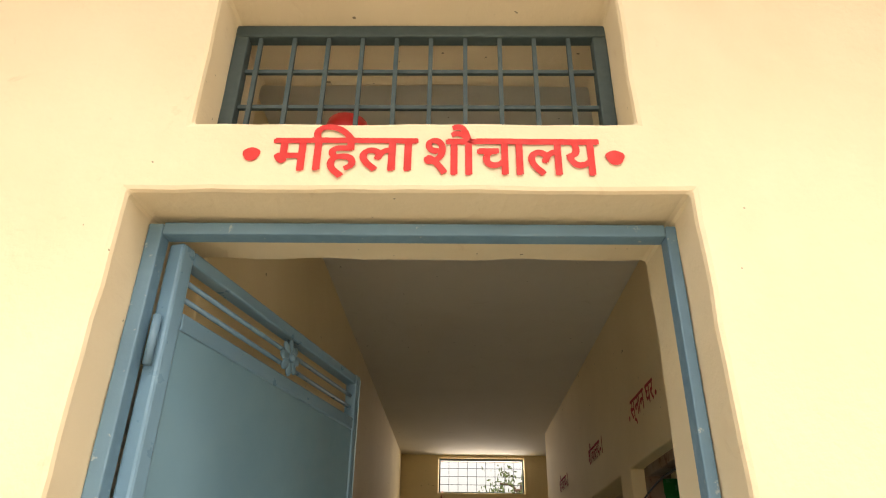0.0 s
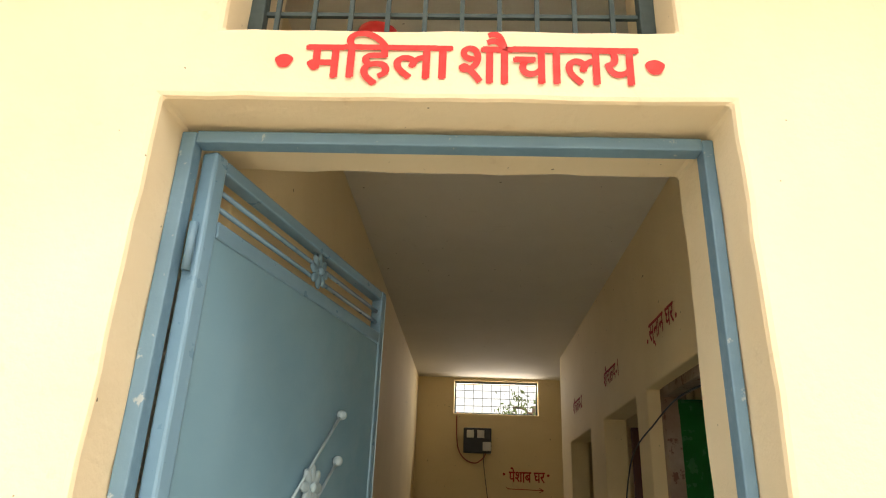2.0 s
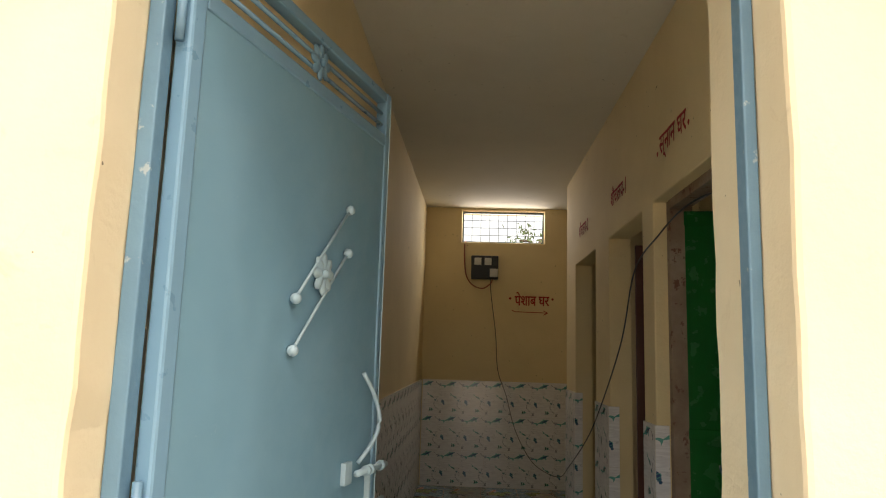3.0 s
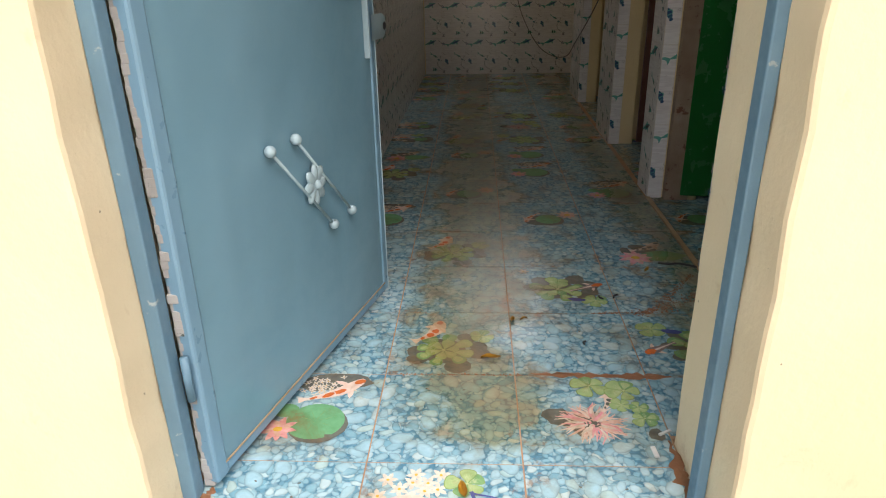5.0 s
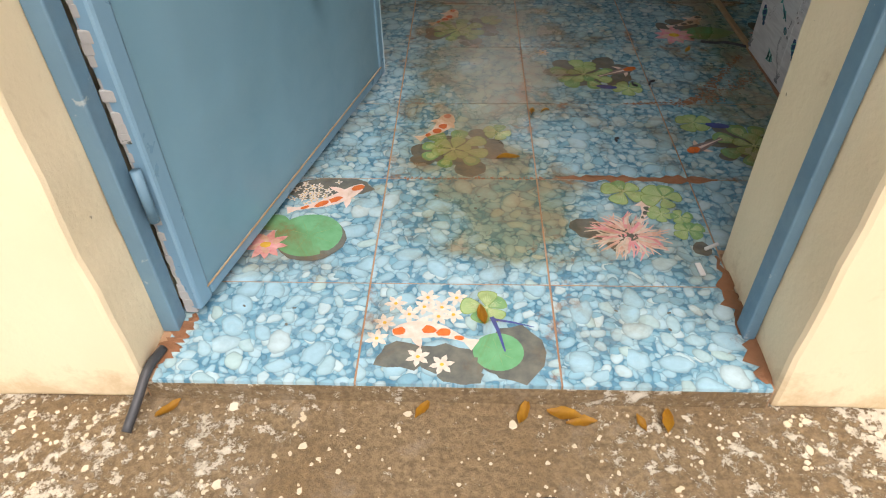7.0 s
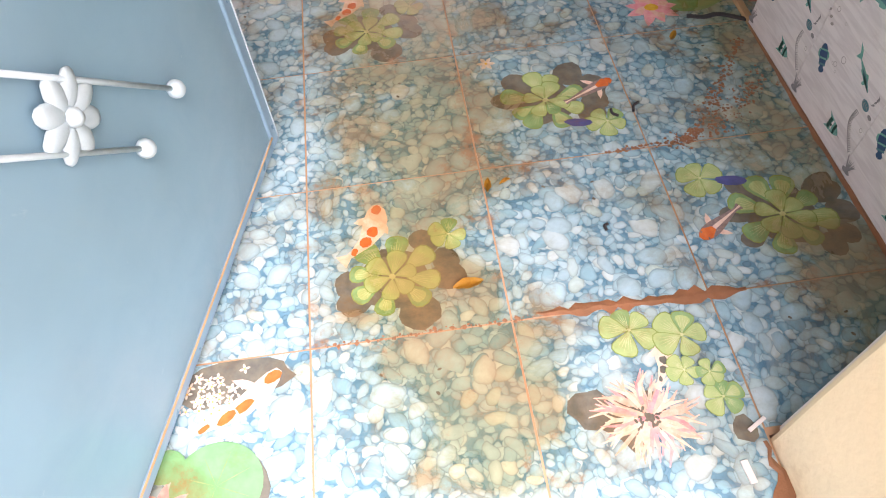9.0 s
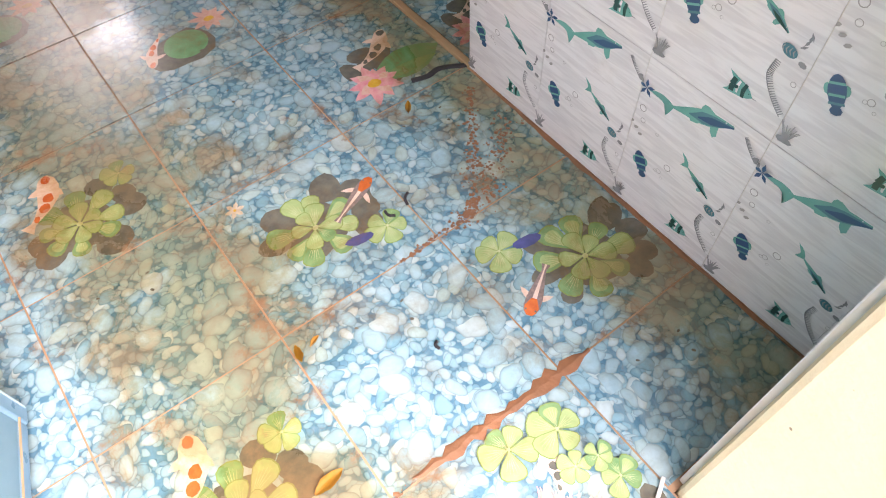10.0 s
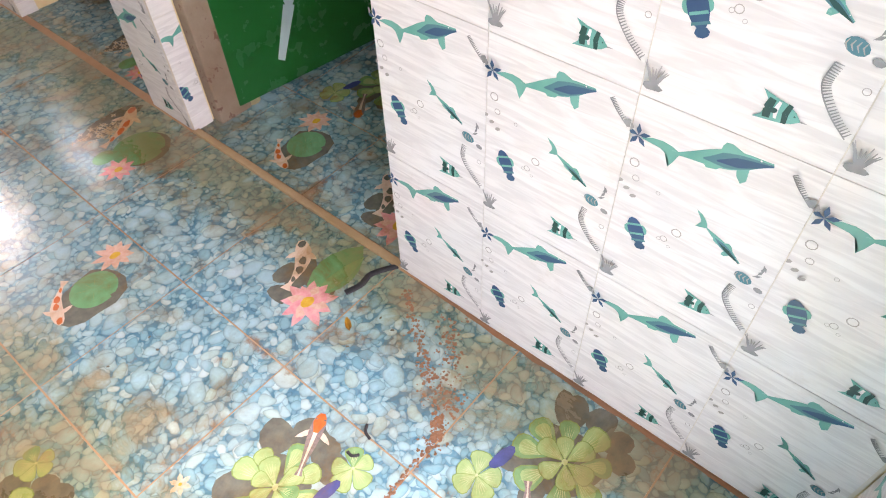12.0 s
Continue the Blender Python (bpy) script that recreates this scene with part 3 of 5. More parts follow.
    bm.faces.new([bm.verts.new((x, -0.0195, z)) for x, z in hole])
    part("eye", bm, BLACK, hasp)
    return d


entrance_door()


# ---- vent grille over the entrance ----
def vent():
    v = thing("window_1", pose(0, -0.118, 0), "green-grey steel vent grille of square bars", "window grille", kind="structure")
    x0, x1, z0, z1 = -0.250, 0.562, 2.146, 2.494
    part("frame_bar", boxm(x0, x1, 0, 0.03, z1 - 0.032, z1, bevel=0.003), GRILLE, v)
    part("frame_bar", boxm(x0, x1, 0, 0.03, z0, z0 + 0.032, bevel=0.003), GRILLE, v)
    part("frame_bar", boxm(x0, x0 + 0.030, 0.001, 0.031, z0 + 0.032, z1 - 0.032, bevel=0.003), GRILLE, v)
    part("frame_bar", boxm(x1 - 0.030, x1, 0.001, 0.031, z0 + 0.032, z1 - 0.032, bevel=0.003), GRILLE, v)
    n = 11
    for k in range(1, n):
        x = -0.194 + 0.0749 * (k - 1)
        part("bar", boxm(x - 0.0045, x + 0.0045, 0.006, 0.015, z0 + 0.03, z1 - 0.03), GRILLE, v)
    for z in (2.278, 2.375):
        part("bar", boxm(x0 + 0.028, x1 - 0.028, 0.0155, 0.024, z - 0.0045, z + 0.0045), GRILLE, v)


vent()
bm = bmesh.new()
prof = [(0.050, 0.0), (0.052, 0.06), (0.051, 0.115), (0.044, 0.140), (0.026, 0.152), (0.0, 0.155)]
rings = [[bm.verts.new((r * math.cos(math.tau * k / 20), r * math.sin(math.tau * k / 20), z)) for k in range(20)] for r, z in prof[:-1]]
for q, s in zip(rings, rings[1:]):
    for k in range(20):
        bm.faces.new((q[k], q[(k + 1) % 20], s[(k + 1) % 20], s[k]))
bm.faces.new(rings[-1])
bm.faces.new(rings[0][::-1])
tagged(part("upturned_mug", bm, RED_PLASTIC, m=pose(0.0, -0.03, 2.147), smooth=True), "red plastic mug upturned on the vent sill", "mug")


# ---- writing ----
def lettering(name, text, m, width, height, material, label, bold=0.02):
    """Painted words: built-in letters scaled to a width and height, lying on a wall (x along it, y up)."""
    c = bpy.data.curves.new("letters", "FONT")
    c.body, c.size = text, 1.0
    tmp = new("letters", c)
    me = bpy.data.meshes.new_from_object(tmp.evaluated_get(bpy.context.evaluated_depsgraph_get()))
    bpy.data.objects.remove(tmp)
    xs, ys = [v.co.x for v in me.vertices], [v.co.y for v in me.vertices]
    # letters overlap along the head stroke: each piece lies a hair above the last
    piece = {}
    bm = bmesh.new()
    bm.from_mesh(me)
    bm.verts.ensure_lookup_table()
    count = 0
    for v in bm.verts:
        if v.index in piece:
            continue
        todo = [v]
        piece[v.index] = count
        while todo:
            for e in todo.pop().link_edges:
                for o in e.verts:
                    if o.index not in piece:
                        piece[o.index] = count
                        todo.append(o)
        count += 1
    bm.free()
    x0, y0, kx, ky = min(xs), min(ys), width / (max(xs) - min(xs)), height / (max(ys) - min(ys))
    verts, faces = [], []
    for k, (sx, sy) in enumerate(((0, 0), (-bold, 0), (bold, 0), (bold * 0.5, bold), (-bold * 0.5, -bold))):
        base = len(verts)
        verts += [((v.co.x - x0) * kx + sx, (v.co.y - y0) * ky + sy, 0.0005 * (piece[v.index] % 4) + 0.0001 * k) for v in me.vertices]
        faces += [[base + q for q in p.vertices] for p in me.polygons]
    me = bpy.data.meshes.new("letters")
    me.from_pydata(verts, [], faces)
    me.materials.append(material)
    ob = new(name, me)
    ob.matrix_basis = m
    return tagged(ob, label, "painted sign", kind="structure")


def dot(parent_m, x, y, r, material, label):
    bm = bmesh.new()
    bm.faces.new([bm.verts.new((x + r * (1 + 0.12 * math.sin(3 * a)) * math.cos(a), y + r * 0.95 * math.sin(a), 0)) for a in np.linspace(0, math.tau, 18, endpoint=False)])
    return tagged(part("trim_dot", bm, material, m=parent_m), label, "painted dot", kind="structure")


FRONT = pose(0, Y_OUT - 0.0022, 0, 90, 0, 0)
lettering("trim_sign", "मिहला", FRONT @ pose(-0.089, 2.020, 0), 0.256, 0.112, RED, "bright red brush word on the lintel", 0.0022)
lettering("trim_sign", "शौचालय", FRONT @ pose(0.182, 2.026, 0), 0.307, 0.108, RED, "bright red brush word on the lintel", 0.0022)
dot(FRONT, -0.128, 2.069, 0.0155, RED, "red painted dot beside the lintel lettering")
dot(FRONT, 0.517, 2.064, 0.0165, RED, "red painted dot beside the lintel lettering")
RIGHT = pose(X_R - 0.0045, 0, 0, 90, 0, -90)
for text, y0, y1, z in (("स्नान घर", 1.205, 1.545, 2.00), ("शौचालय-1", 2.150, 2.510, 2.02), ("शौचालय-2", 3.240, 3.600, 2.03)):
    lettering("trim_sign", text, RIGHT @ pose(-y1, z, 0), y1 - y0, 0.105, DARK_RED, "dull red lettering over a cubicle doorway", 0.0022)
for y in (1.180, 1.578):
    dot(RIGHT, -y, 2.045, 0.011, DARK_RED, "dull red painted dot over the doorway")
BACK = pose(0, Y_BACK - 0.004, 0, 90, 0, 0)
lettering("trim_sign", "पेशाब घर", BACK @ pose(0.610, 1.650, 0), 0.320, 0.125, DARK_RED, "dull red lettering on the end wall", 0.0022)
dot(BACK, 0.565, 1.715, 0.012, DARK_RED, "dull red painted dot on the end wall")
dot(BACK, 0.962, 1.715, 0.012, DARK_RED, "dull red painted dot on the end wall")
bm = bmesh.new()
for q in (((0.600, 1.588), (0.915, 1.583), (0.915, 1.590), (0.600, 1.595)), ((0.880, 1.608), (0.920, 1.588), (0.916, 1.583), (0.876, 1.602)), ((0.880, 1.563), (0.920, 1.585), (0.915, 1.590), (0.876, 1.569)), ((0.600, 1.592), (0.580, 1.604), (0.584, 1.608), (0.606, 1.596))):
    bm.faces.new([bm.verts.new((x, y, 0)) for x, y in q])
tagged(part("trim_arrow", bm, DARK_RED, m=BACK @ pose(0, 0, 0.0015)), "thin red painted arrow on the end wall", "painted sign", kind="structure")

# ---- end wall: window, switchboard, cable ----
w2 = thing("window_2", pose(0, Y_BACK, 0), "small high window with thin dark bars", "window", kind="structure")
for a in ((0.100, 0.880, 0.05, 0.075, 2.531, 2.548), (0.100, 0.880, 0.05, 0.075, 2.244, 2.258), (0.100, 0.114, 0.051, 0.076, 2.258, 2.531), (0.866, 0.880, 0.051, 0.076, 2.258, 2.531)):
    part("frame_bar", boxm(*a, bevel=0.002), GRILLE, w2)
for k in range(1, 9):
    x = 0.107 + 0.766 * k / 9
    part("bar", boxm(x - 0.002, x + 0.002, 0.058, 0.063, 2.258, 2.531), GRILLE, w2)
for k in range(1, 4):
    z = 2.25 + 0.288 * k / 4
    part("bar", boxm(0.112, 0.868, 0.064, 0.068, z - 0.002, z + 0.002), GRILLE, w2)
sb = thing("switchboard", pose(0.192, Y_BACK, 1.886), "black plastic switchboard with white switches on the end wall", "switchboard")
part("board", boxm(0, 0.255, -0.075, 0.0, 0, 0.220, bevel=0.008), BLACK, sb)
part("socket", boxm(0.030, 0.095, -0.083, -0.0755, 0.130, 0.198, bevel=0.003), WHITE_P, sb)
part("socket", boxm(0.125, 0.190, -0.083, -0.0755, 0.130, 0.198, bevel=0.003), WHITE_P, sb)
part("cutout", boxm(0.176, 0.250, -0.104, -0.0755, 0.018, 0.094, bevel=0.004), WHITE_P, sb)
part("socket", boxm(0.200, 0.240, -0.081, -0.0755, 0.125, 0.200, bevel=0.003), PIPE, sb)
tagged(part("red_flex", tube(bmesh.new(), curve_pts([(0.135, Y_BACK + 0.05, 2.26), (0.125, Y_BACK - 0.008, 2.19), (0.140, Y_BACK - 0.012, 1.95), (0.20, Y_BACK - 0.015, 1.84), (0.30, Y_BACK - 0.018, 1.80), (0.375, Y_BACK - 0.03, 1.845), (0.395, Y_BACK - 0.05, 1.89)], 8), 0.006, 6), COPPER, smooth=True), "thin red flex looping from the window to the switchboard", "cable")
tagged(part("loose_cable", tube(bmesh.new(), curve_pts([(0.375, Y_BACK - 0.045, 1.90), (0.385, Y_BACK - 0.02, 1.75), (0.435, Y_BACK - 0.014, 1.374), (0.460, Y_BACK - 0.014, 1.05), (0.540, Y_BACK - 0.03, 0.82), (0.625, Y_BACK - 0.03, 0.52), (0.760, Y_BACK - 0.04, 0.27), (0.890, Y_BACK - 0.06, 0.165),
    (0.960, 4.6, 0.22), (0.948, 4.0, 0.40), (0.945, 3.2, 0.70), (0.942, 2.70, 0.957), (0.940, 2.19, 1.29), (0.940, 1.91, 1.60), (0.975, 1.62, 1.72), (1.03, 1.44, 1.80), (1.12, 1.30, 1.84)], 8), 0.0036, 6), PIPE, smooth=True), "loose dark cable strung along the corridor", "cable")

# ---- cubicles ----
gd = thing("door_2", pose(1.079, 1.640, 0, 0, 0, -7), "glossy green painted door standing open in a cubicle", "door", kind="structure")
part("panel", boxm(0.0, 0.74, 0.0, 0.022, 0.02, 1.82, bevel=0.004), GREEN, gd)
for a in ((0.0, 0.74, 1.76, 1.82), (0.0, 0.74, 0.90, 0.94)):
    part("rail", boxm(a[0], a[1], -0.006, -0.0005, a[2], a[3], bevel=0.002), GREEN, gd)
bm = bmesh.new()
for (xa, za, xb, zb, wd) in ((0.150, 0.095, 0.205, 0.23, 0.017), (0.205, 0.23, 0.175, 0.34, 0.013), (0.200, 0.22, 0.275, 0.33, 0.012)):
    dx, dz = zb - za, -(xb - xa)
    ln = math.hypot(dx, dz)
    dx, dz = dx / ln * wd, dz / ln * wd
    bm.faces.new([bm.verts.new(p) for p in ((xa - dx * 0.6, -0.0015, za - dz), (xa + dx * 0.6, -0.0015, za + dz), (xb + dx, -0.0015, zb + dz), (xb - dx, -0.0015, zb - dz))])
part("paint_mark", bm, plain("pale_blue_paint", (0.55, 0.72, 0.74), None, 40, 0.4), gd, "pale paint mark brushed on the green")
f2 = thing("door_frame", pose(0, 0, 0), "rust-stained frame of the first cubicle", "door frame", kind="structure")
part("jamb", boxm(X_R + 0.056, X_R + RT + 0.028, 1.640, 1.682, 0.0, 1.868, bevel=0.004), RUSTY, f2)
part("jamb", boxm(X_R + 0.052, X_R + RT + 0.01, 0.950, 0.986, 0.0, 1.868, bevel=0.004), RUSTY, f2)
part("head", boxm(X_R + 0.053, X_R + RT + 0.009, 0.986, 1.640, 1.828, 1.868, bevel=0.004), RUSTY, f2)
md = thing("door_3", pose(1.100, 2.555, 0, 0, 0, -4), "dark maroon door standing open in a cubicle", "door", kind="structure")
part("panel", boxm(0.0, 0.70, 0.0, 0.024, 0.02, 1.82, bevel=0.004), MAROON, md)
part("rail", boxm(0.0, 0.70, -0.006, -0.0005, 1.74, 1.82, bevel=0.002), MAROON, md)
# round upright drawn for the cream strip of the cubicle jamb
pv = thing("cream_upright", pose(1.135, 1.665, 0), "cream upright of the cubicle jamb with a dark joint", "pipe")
part("pipe", tube(bmesh.new(), [(0, 0, 0.0), (0, 0, 2.45)], 0.024, 12), INNER, pv, smooth=True)
part("joint", tube(bmesh.new(), [(0, 0, 1.52), (0, 0, 1.62)], 0.032, 12), BLACK, pv, smooth=True)

# ---- by the doorstep ----
tagged(part("black_pipe", tube(bmesh.new(), curve_pts([(-0.316, -0.165, 0.010), (-0.326, -0.205, 0.010), (-0.333, -0.245, -0.010), (-0.343, -0.292, -0.036)], 5), 0.0075, 10), PIPE, smooth=True), "short scuffed black pipe stub on the doorstep", "pipe")


def curled_leaf(length, width, curl, seed):
    bm = bmesh.new()
    rr = random.Random(seed)
    rows = []
    for i in range(9):
        u = i / 8
        w = width * math.sin(math.pi * min(u * 0.92 + 0.05, 1)) * (0.85 + 0.3 * rr.random())
        zz = curl * math.sin(u * 5 + seed) * 0.5 + curl * 0.55
        rows.append([bm.verts.new(((u - 0.5) * length, k * w, zz + abs(k) * curl * (0.8 + 0.4 * rr.random()))) for k in (-1, -0.5, 0, 0.5, 1)])
    for q, s in zip(rows, rows[1:]):
        for k in range(4):
            bm.faces.new((q[k], q[k + 1], s[k + 1], s[k]))
    bmesh.ops.solidify(bm, geom=bm.faces[:], thickness=0.0007)
    return bm


LEAVES = [(0.262, 0.396, 0, 0.052, 10), (0.328, 0.596, 0, 0.034, 80), (0.199, -0.078, 0, 0.045, 100), (0.782, 0.932, 0, 0.032, 55), (0.325, -0.242, 1, 0.055, -12), (0.350, -0.256, 1, 0.048, 5),
          (0.481, -0.250, 1, 0.045, 80), (0.105, -0.238, 1, 0.04, 60), (-0.295, -0.245, 1, 0.045, 50), (0.262, -0.24, 1, 0.045, 70), (0.44, -0.255, 1, 0.03, 110), (0.36, 0.60, 0, 0.022, 20)]
for i, (x, y, g, ln, rz) in enumerate(LEAVES):
    tagged(part("fallen_leaf", curled_leaf(ln, ln * 0.2, 0.004, i), LEAF_Y, m=pose(x, y, (Z_GROUND if g else 0.0) + 0.0015, 0, 0, rz), smooth=True), "curled yellow fallen leaf on the " + ("wet concrete" if g else "tiled floor"), "leaf", "fallen leaves at the entrance")
tagged(part("white_scrap", boxm(-0.005, 0.005, -0.016, 0.016, 0, 0.004, bevel=0.001), CHALK, m=pose(0.594, 0.042, 0.001, 0, 0, 5)), "small white scrap lying on the tiles", "scrap", "white scraps by the jamb")
tagged(part("white_scrap", boxm(-0.016, 0.016, -0.003, 0.003, 0, 0.005, bevel=0.001), CHALK, m=pose(0.630, 0.104, 0.001, 0, 0, 28)), "small white scrap lying on the tiles", "scrap", "white scraps by the jamb")
tagged(part("dark_twig", tube(bmesh.new(), curve_pts([(-0.03, -0.004, 0.003), (0, 0.003, 0.004), (0.034, 0.0, 0.003)], 4), 0.0022, 6), TWIG, m=pose(0.287, -0.384, Z_GROUND), smooth=True), "thin dark twig on the wet concrete", "twig", "dark litter")
for (x, y, rz, ln) in ((0.513, 0.473, 60, 0.014), (0.645, 0.745, 50, 0.028), (0.60, 0.735, 110, 0.022)):
    tagged(part("dark_twig", tube(bmesh.new(), curve_pts([(-ln / 2, -0.003, 0.003), (0, 0.003, 0.003), (ln / 2, -0.001, 0.003)], 4), 0.0028, 6, None), TWIG, m=pose(x, y, 0.001, 0, 0, rz), smooth=True), "tiny dark scrap on the tiles", "litter", "dark litter")
bm = bmesh.new()
tube(bm, curve_pts([(0.835, 0.995, 0.003), (0.870, 0.985, 0.003), (0.905, 0.988, 0.003), (0.955, 0.960, 0.003)], 5), 0.0075, 6)
bmesh.ops.scale(bm, vec=(1, 1, 0.4), verts=bm.verts)
tagged(part("dark_strip", bm, TWIG, smooth=True), "black rubber strip lying at the foot of the wall", "strip")


def rust_streak(a, b, wa, wb, seed, name="silt_streak"):
    """A ragged thin deposit along a line on the floor."""
    bm = bmesh.new()
    rr = random.Random(seed)
    a, b = Vector(a), Vector(b)
    d = (b - a).normalized()
    s = Vector((-d.y, d.x, 0))
    n = 26
    rows = []
    for i in range(n + 1):
        u = i / n
        w = (wa + (wb - wa) * u) * (0.35 + 1.0 * rr.random()) * (0.25 + min(1, 6 * u, 6 * (1 - u)))
        c = a.lerp(b, u) + s * (rr.random() - 0.5) * wa * 0.7
        rows.append([bm.verts.new(c + s * w + Vector((0, 0, 0.0012))), bm.verts.new(c + Vector((0, 0, 0.0026))), bm.verts.new(c - s * w + Vector((0, 0, 0.0012)))])
    for q, t in zip(rows, rows[1:]):
        for k in range(2):
            bm.faces.new((q[k], q[k + 1], t[k + 1], t[k]))
    return tagged(part(name, bm, RUST), "ragged rust-brown silt dried along a tile joint", "stain", kind="stuff")


def rust_crumbs(a, b, spread, count, seed):
    """A loose trail of small rusty crumbs washed along a line on the floor."""
    bm = bmesh.new()
    rr = random.Random(seed)
    for k in range(count):
        u = rr.random()
        w = spread * (0.5 + noise.noise(Vector((u * 6, seed, 0))) * 0.9 + 0.3 * u)
        x, y = a[0] + (b[0] - a[0]) * u + rr.gauss(0, w), a[1] + (b[1] - a[1]) * u + rr.gauss(0, w)
        r = 0.0012 + 0.0034 * rr.random() ** 2
        n = rr.randint(5, 7)
        ring = [(x + r * rr.uniform(0.5, 1.4) * math.cos(math.tau * q / n), y + r * rr.uniform(0.5, 1.4) * math.sin(math.tau * q / n)) for q in range(n)]
        top = bm.verts.new((x, y, 0.0022))
        vs = [bm.verts.new((p, q, 0.0009)) for p, q in ring]
        for q in range(n):
            bm.faces.new((top, vs[q], vs[(q + 1) % n]))
    return tagged(part("silt_crumbs", bm, RUST), "loose rusty silt crumbs washed over the tiles", "stain", kind="stuff")


rust_streak((0.36, 0.326, 0), (0.70, 0.318, 0), 0.008, 0.011, 1)
rust_crumbs((0.915, 0.900), (0.735, 0.650), 0.013, 240, 2)
rust_crumbs((0.930, 0.800), (0.760, 0.650), 0.026, 220, 3)
rust_crumbs((0.745, 0.665), (0.690, 0.640), 0.012, 130, 8)
rust_crumbs((0.735, 0.648), (0.560, 0.640), 0.004, 90, 7)
rust_crumbs((0.02, 0.320), (0.36, 0.322), 0.003, 90, 11)
rust_streak((0.950, 0.10, 0), (0.950, 0.92, 0), 0.004, 0.004, 4)
rust_streak((0.638, -0.21, 0), (0.632, 0.08, 0), 0.020, 0.010, 5)
rust_streak((-0.325, -0.20, 0), (-0.290, -0.08, 0), 0.016, 0.010, 6)


# flakes of lime wash stuck to the wet concrete
bm = bmesh.new()
rr = random.Random(21)
for k in range(2600):
    x, y = rr.uniform(-0.75, 1.15), -0.232 - abs(rr.gauss(0, 0.30))
    thick = 0.25 + 0.9 * min(1.0, abs(x - 0.15) / 0.7) + 0.8 * max(0.0, noise.noise(Vector((x * 5, y * 5, 1))))
    if rr.random() > thick * 0.62:
        continue
    r = 0.0014 + 0.0026 * rr.random() ** 2 + (0.006 * rr.random() if rr.random() < 0.12 else 0)
    n = rr.randint(5, 8)
    top = [(x + r * rr.uniform(0.55, 1.25) * math.cos(math.tau * q / n), y + r * rr.uniform(0.55, 1.25) * math.sin(math.tau * q / n)) for q in range(n)]
    up = [bm.verts.new((a, b, Z_GROUND + 0.0016)) for a, b in top]
    dn = [bm.verts.new((x + (a - x) * 1.15, y + (b - y) * 1.15, Z_GROUND - 0.0005)) for a, b in top]
    bm.faces.new(up)
    for q in range(n):
        bm.faces.new((dn[q], dn[(q + 1) % n], up[(q + 1) % n], up[q]))
tagged(part("lime_flakes", bm, LIME), "scattered pale flakes of lime wash on wet concrete", "flakes", kind="stuff")


# ---- tree behind the building ----
def tree():
    rr = random.Random(11)
    t = thing("tree", pose(1.25, 8.6, Z_GROUND), "leafy green tree standing behind the building", "tree")
    bm = tube(bmesh.new(), curve_pts([(0, 0, 0), (0.03, 0, 1.2), (-0.02, 0.03, 2.2), (0.0, 0, 2.9)], 4), 0.09, 8, None)
    tips = []
    for k in range(11):
        a, z = rr.uniform(0, math.tau), rr.uniform(1.8, 2.7)
        tip = Vector((math.cos(a) * rr.uniform(0.25, 0.5), math.sin(a) * 0.4, z + rr.uniform(0.15, 0.45)))
        tube(bm, curve_pts([(0, 0, z), tip * 0.5 + Vector((0, 0, z * 0.55)), tip], 3), 0.018, 5)
        tips.append(tip)
    part("trunk", bm, BARK, t, smooth=True)
    bm = bmesh.new()
    for tip in tips:
        for k in range(70):
            c = tip + Vector((rr.gauss(0, 0.14), rr.gauss(0, 0.14), rr.gauss(0, 0.13)))
            m = Matrix.Translation(c) @ Euler((rr.uniform(0, 6), rr.uniform(0, 6), rr.uniform(0, 6))).to_matrix().to_4x4()
            bm.faces.new([bm.verts.new(m @ Vector(p)) for p in ((-0.035, 0, 0), (0, -0.014, 0.004), (0.04, 0, 0), (0, 0.014, 0.004))])
    part("crown", bm, FOLIAGE, t)


tree()


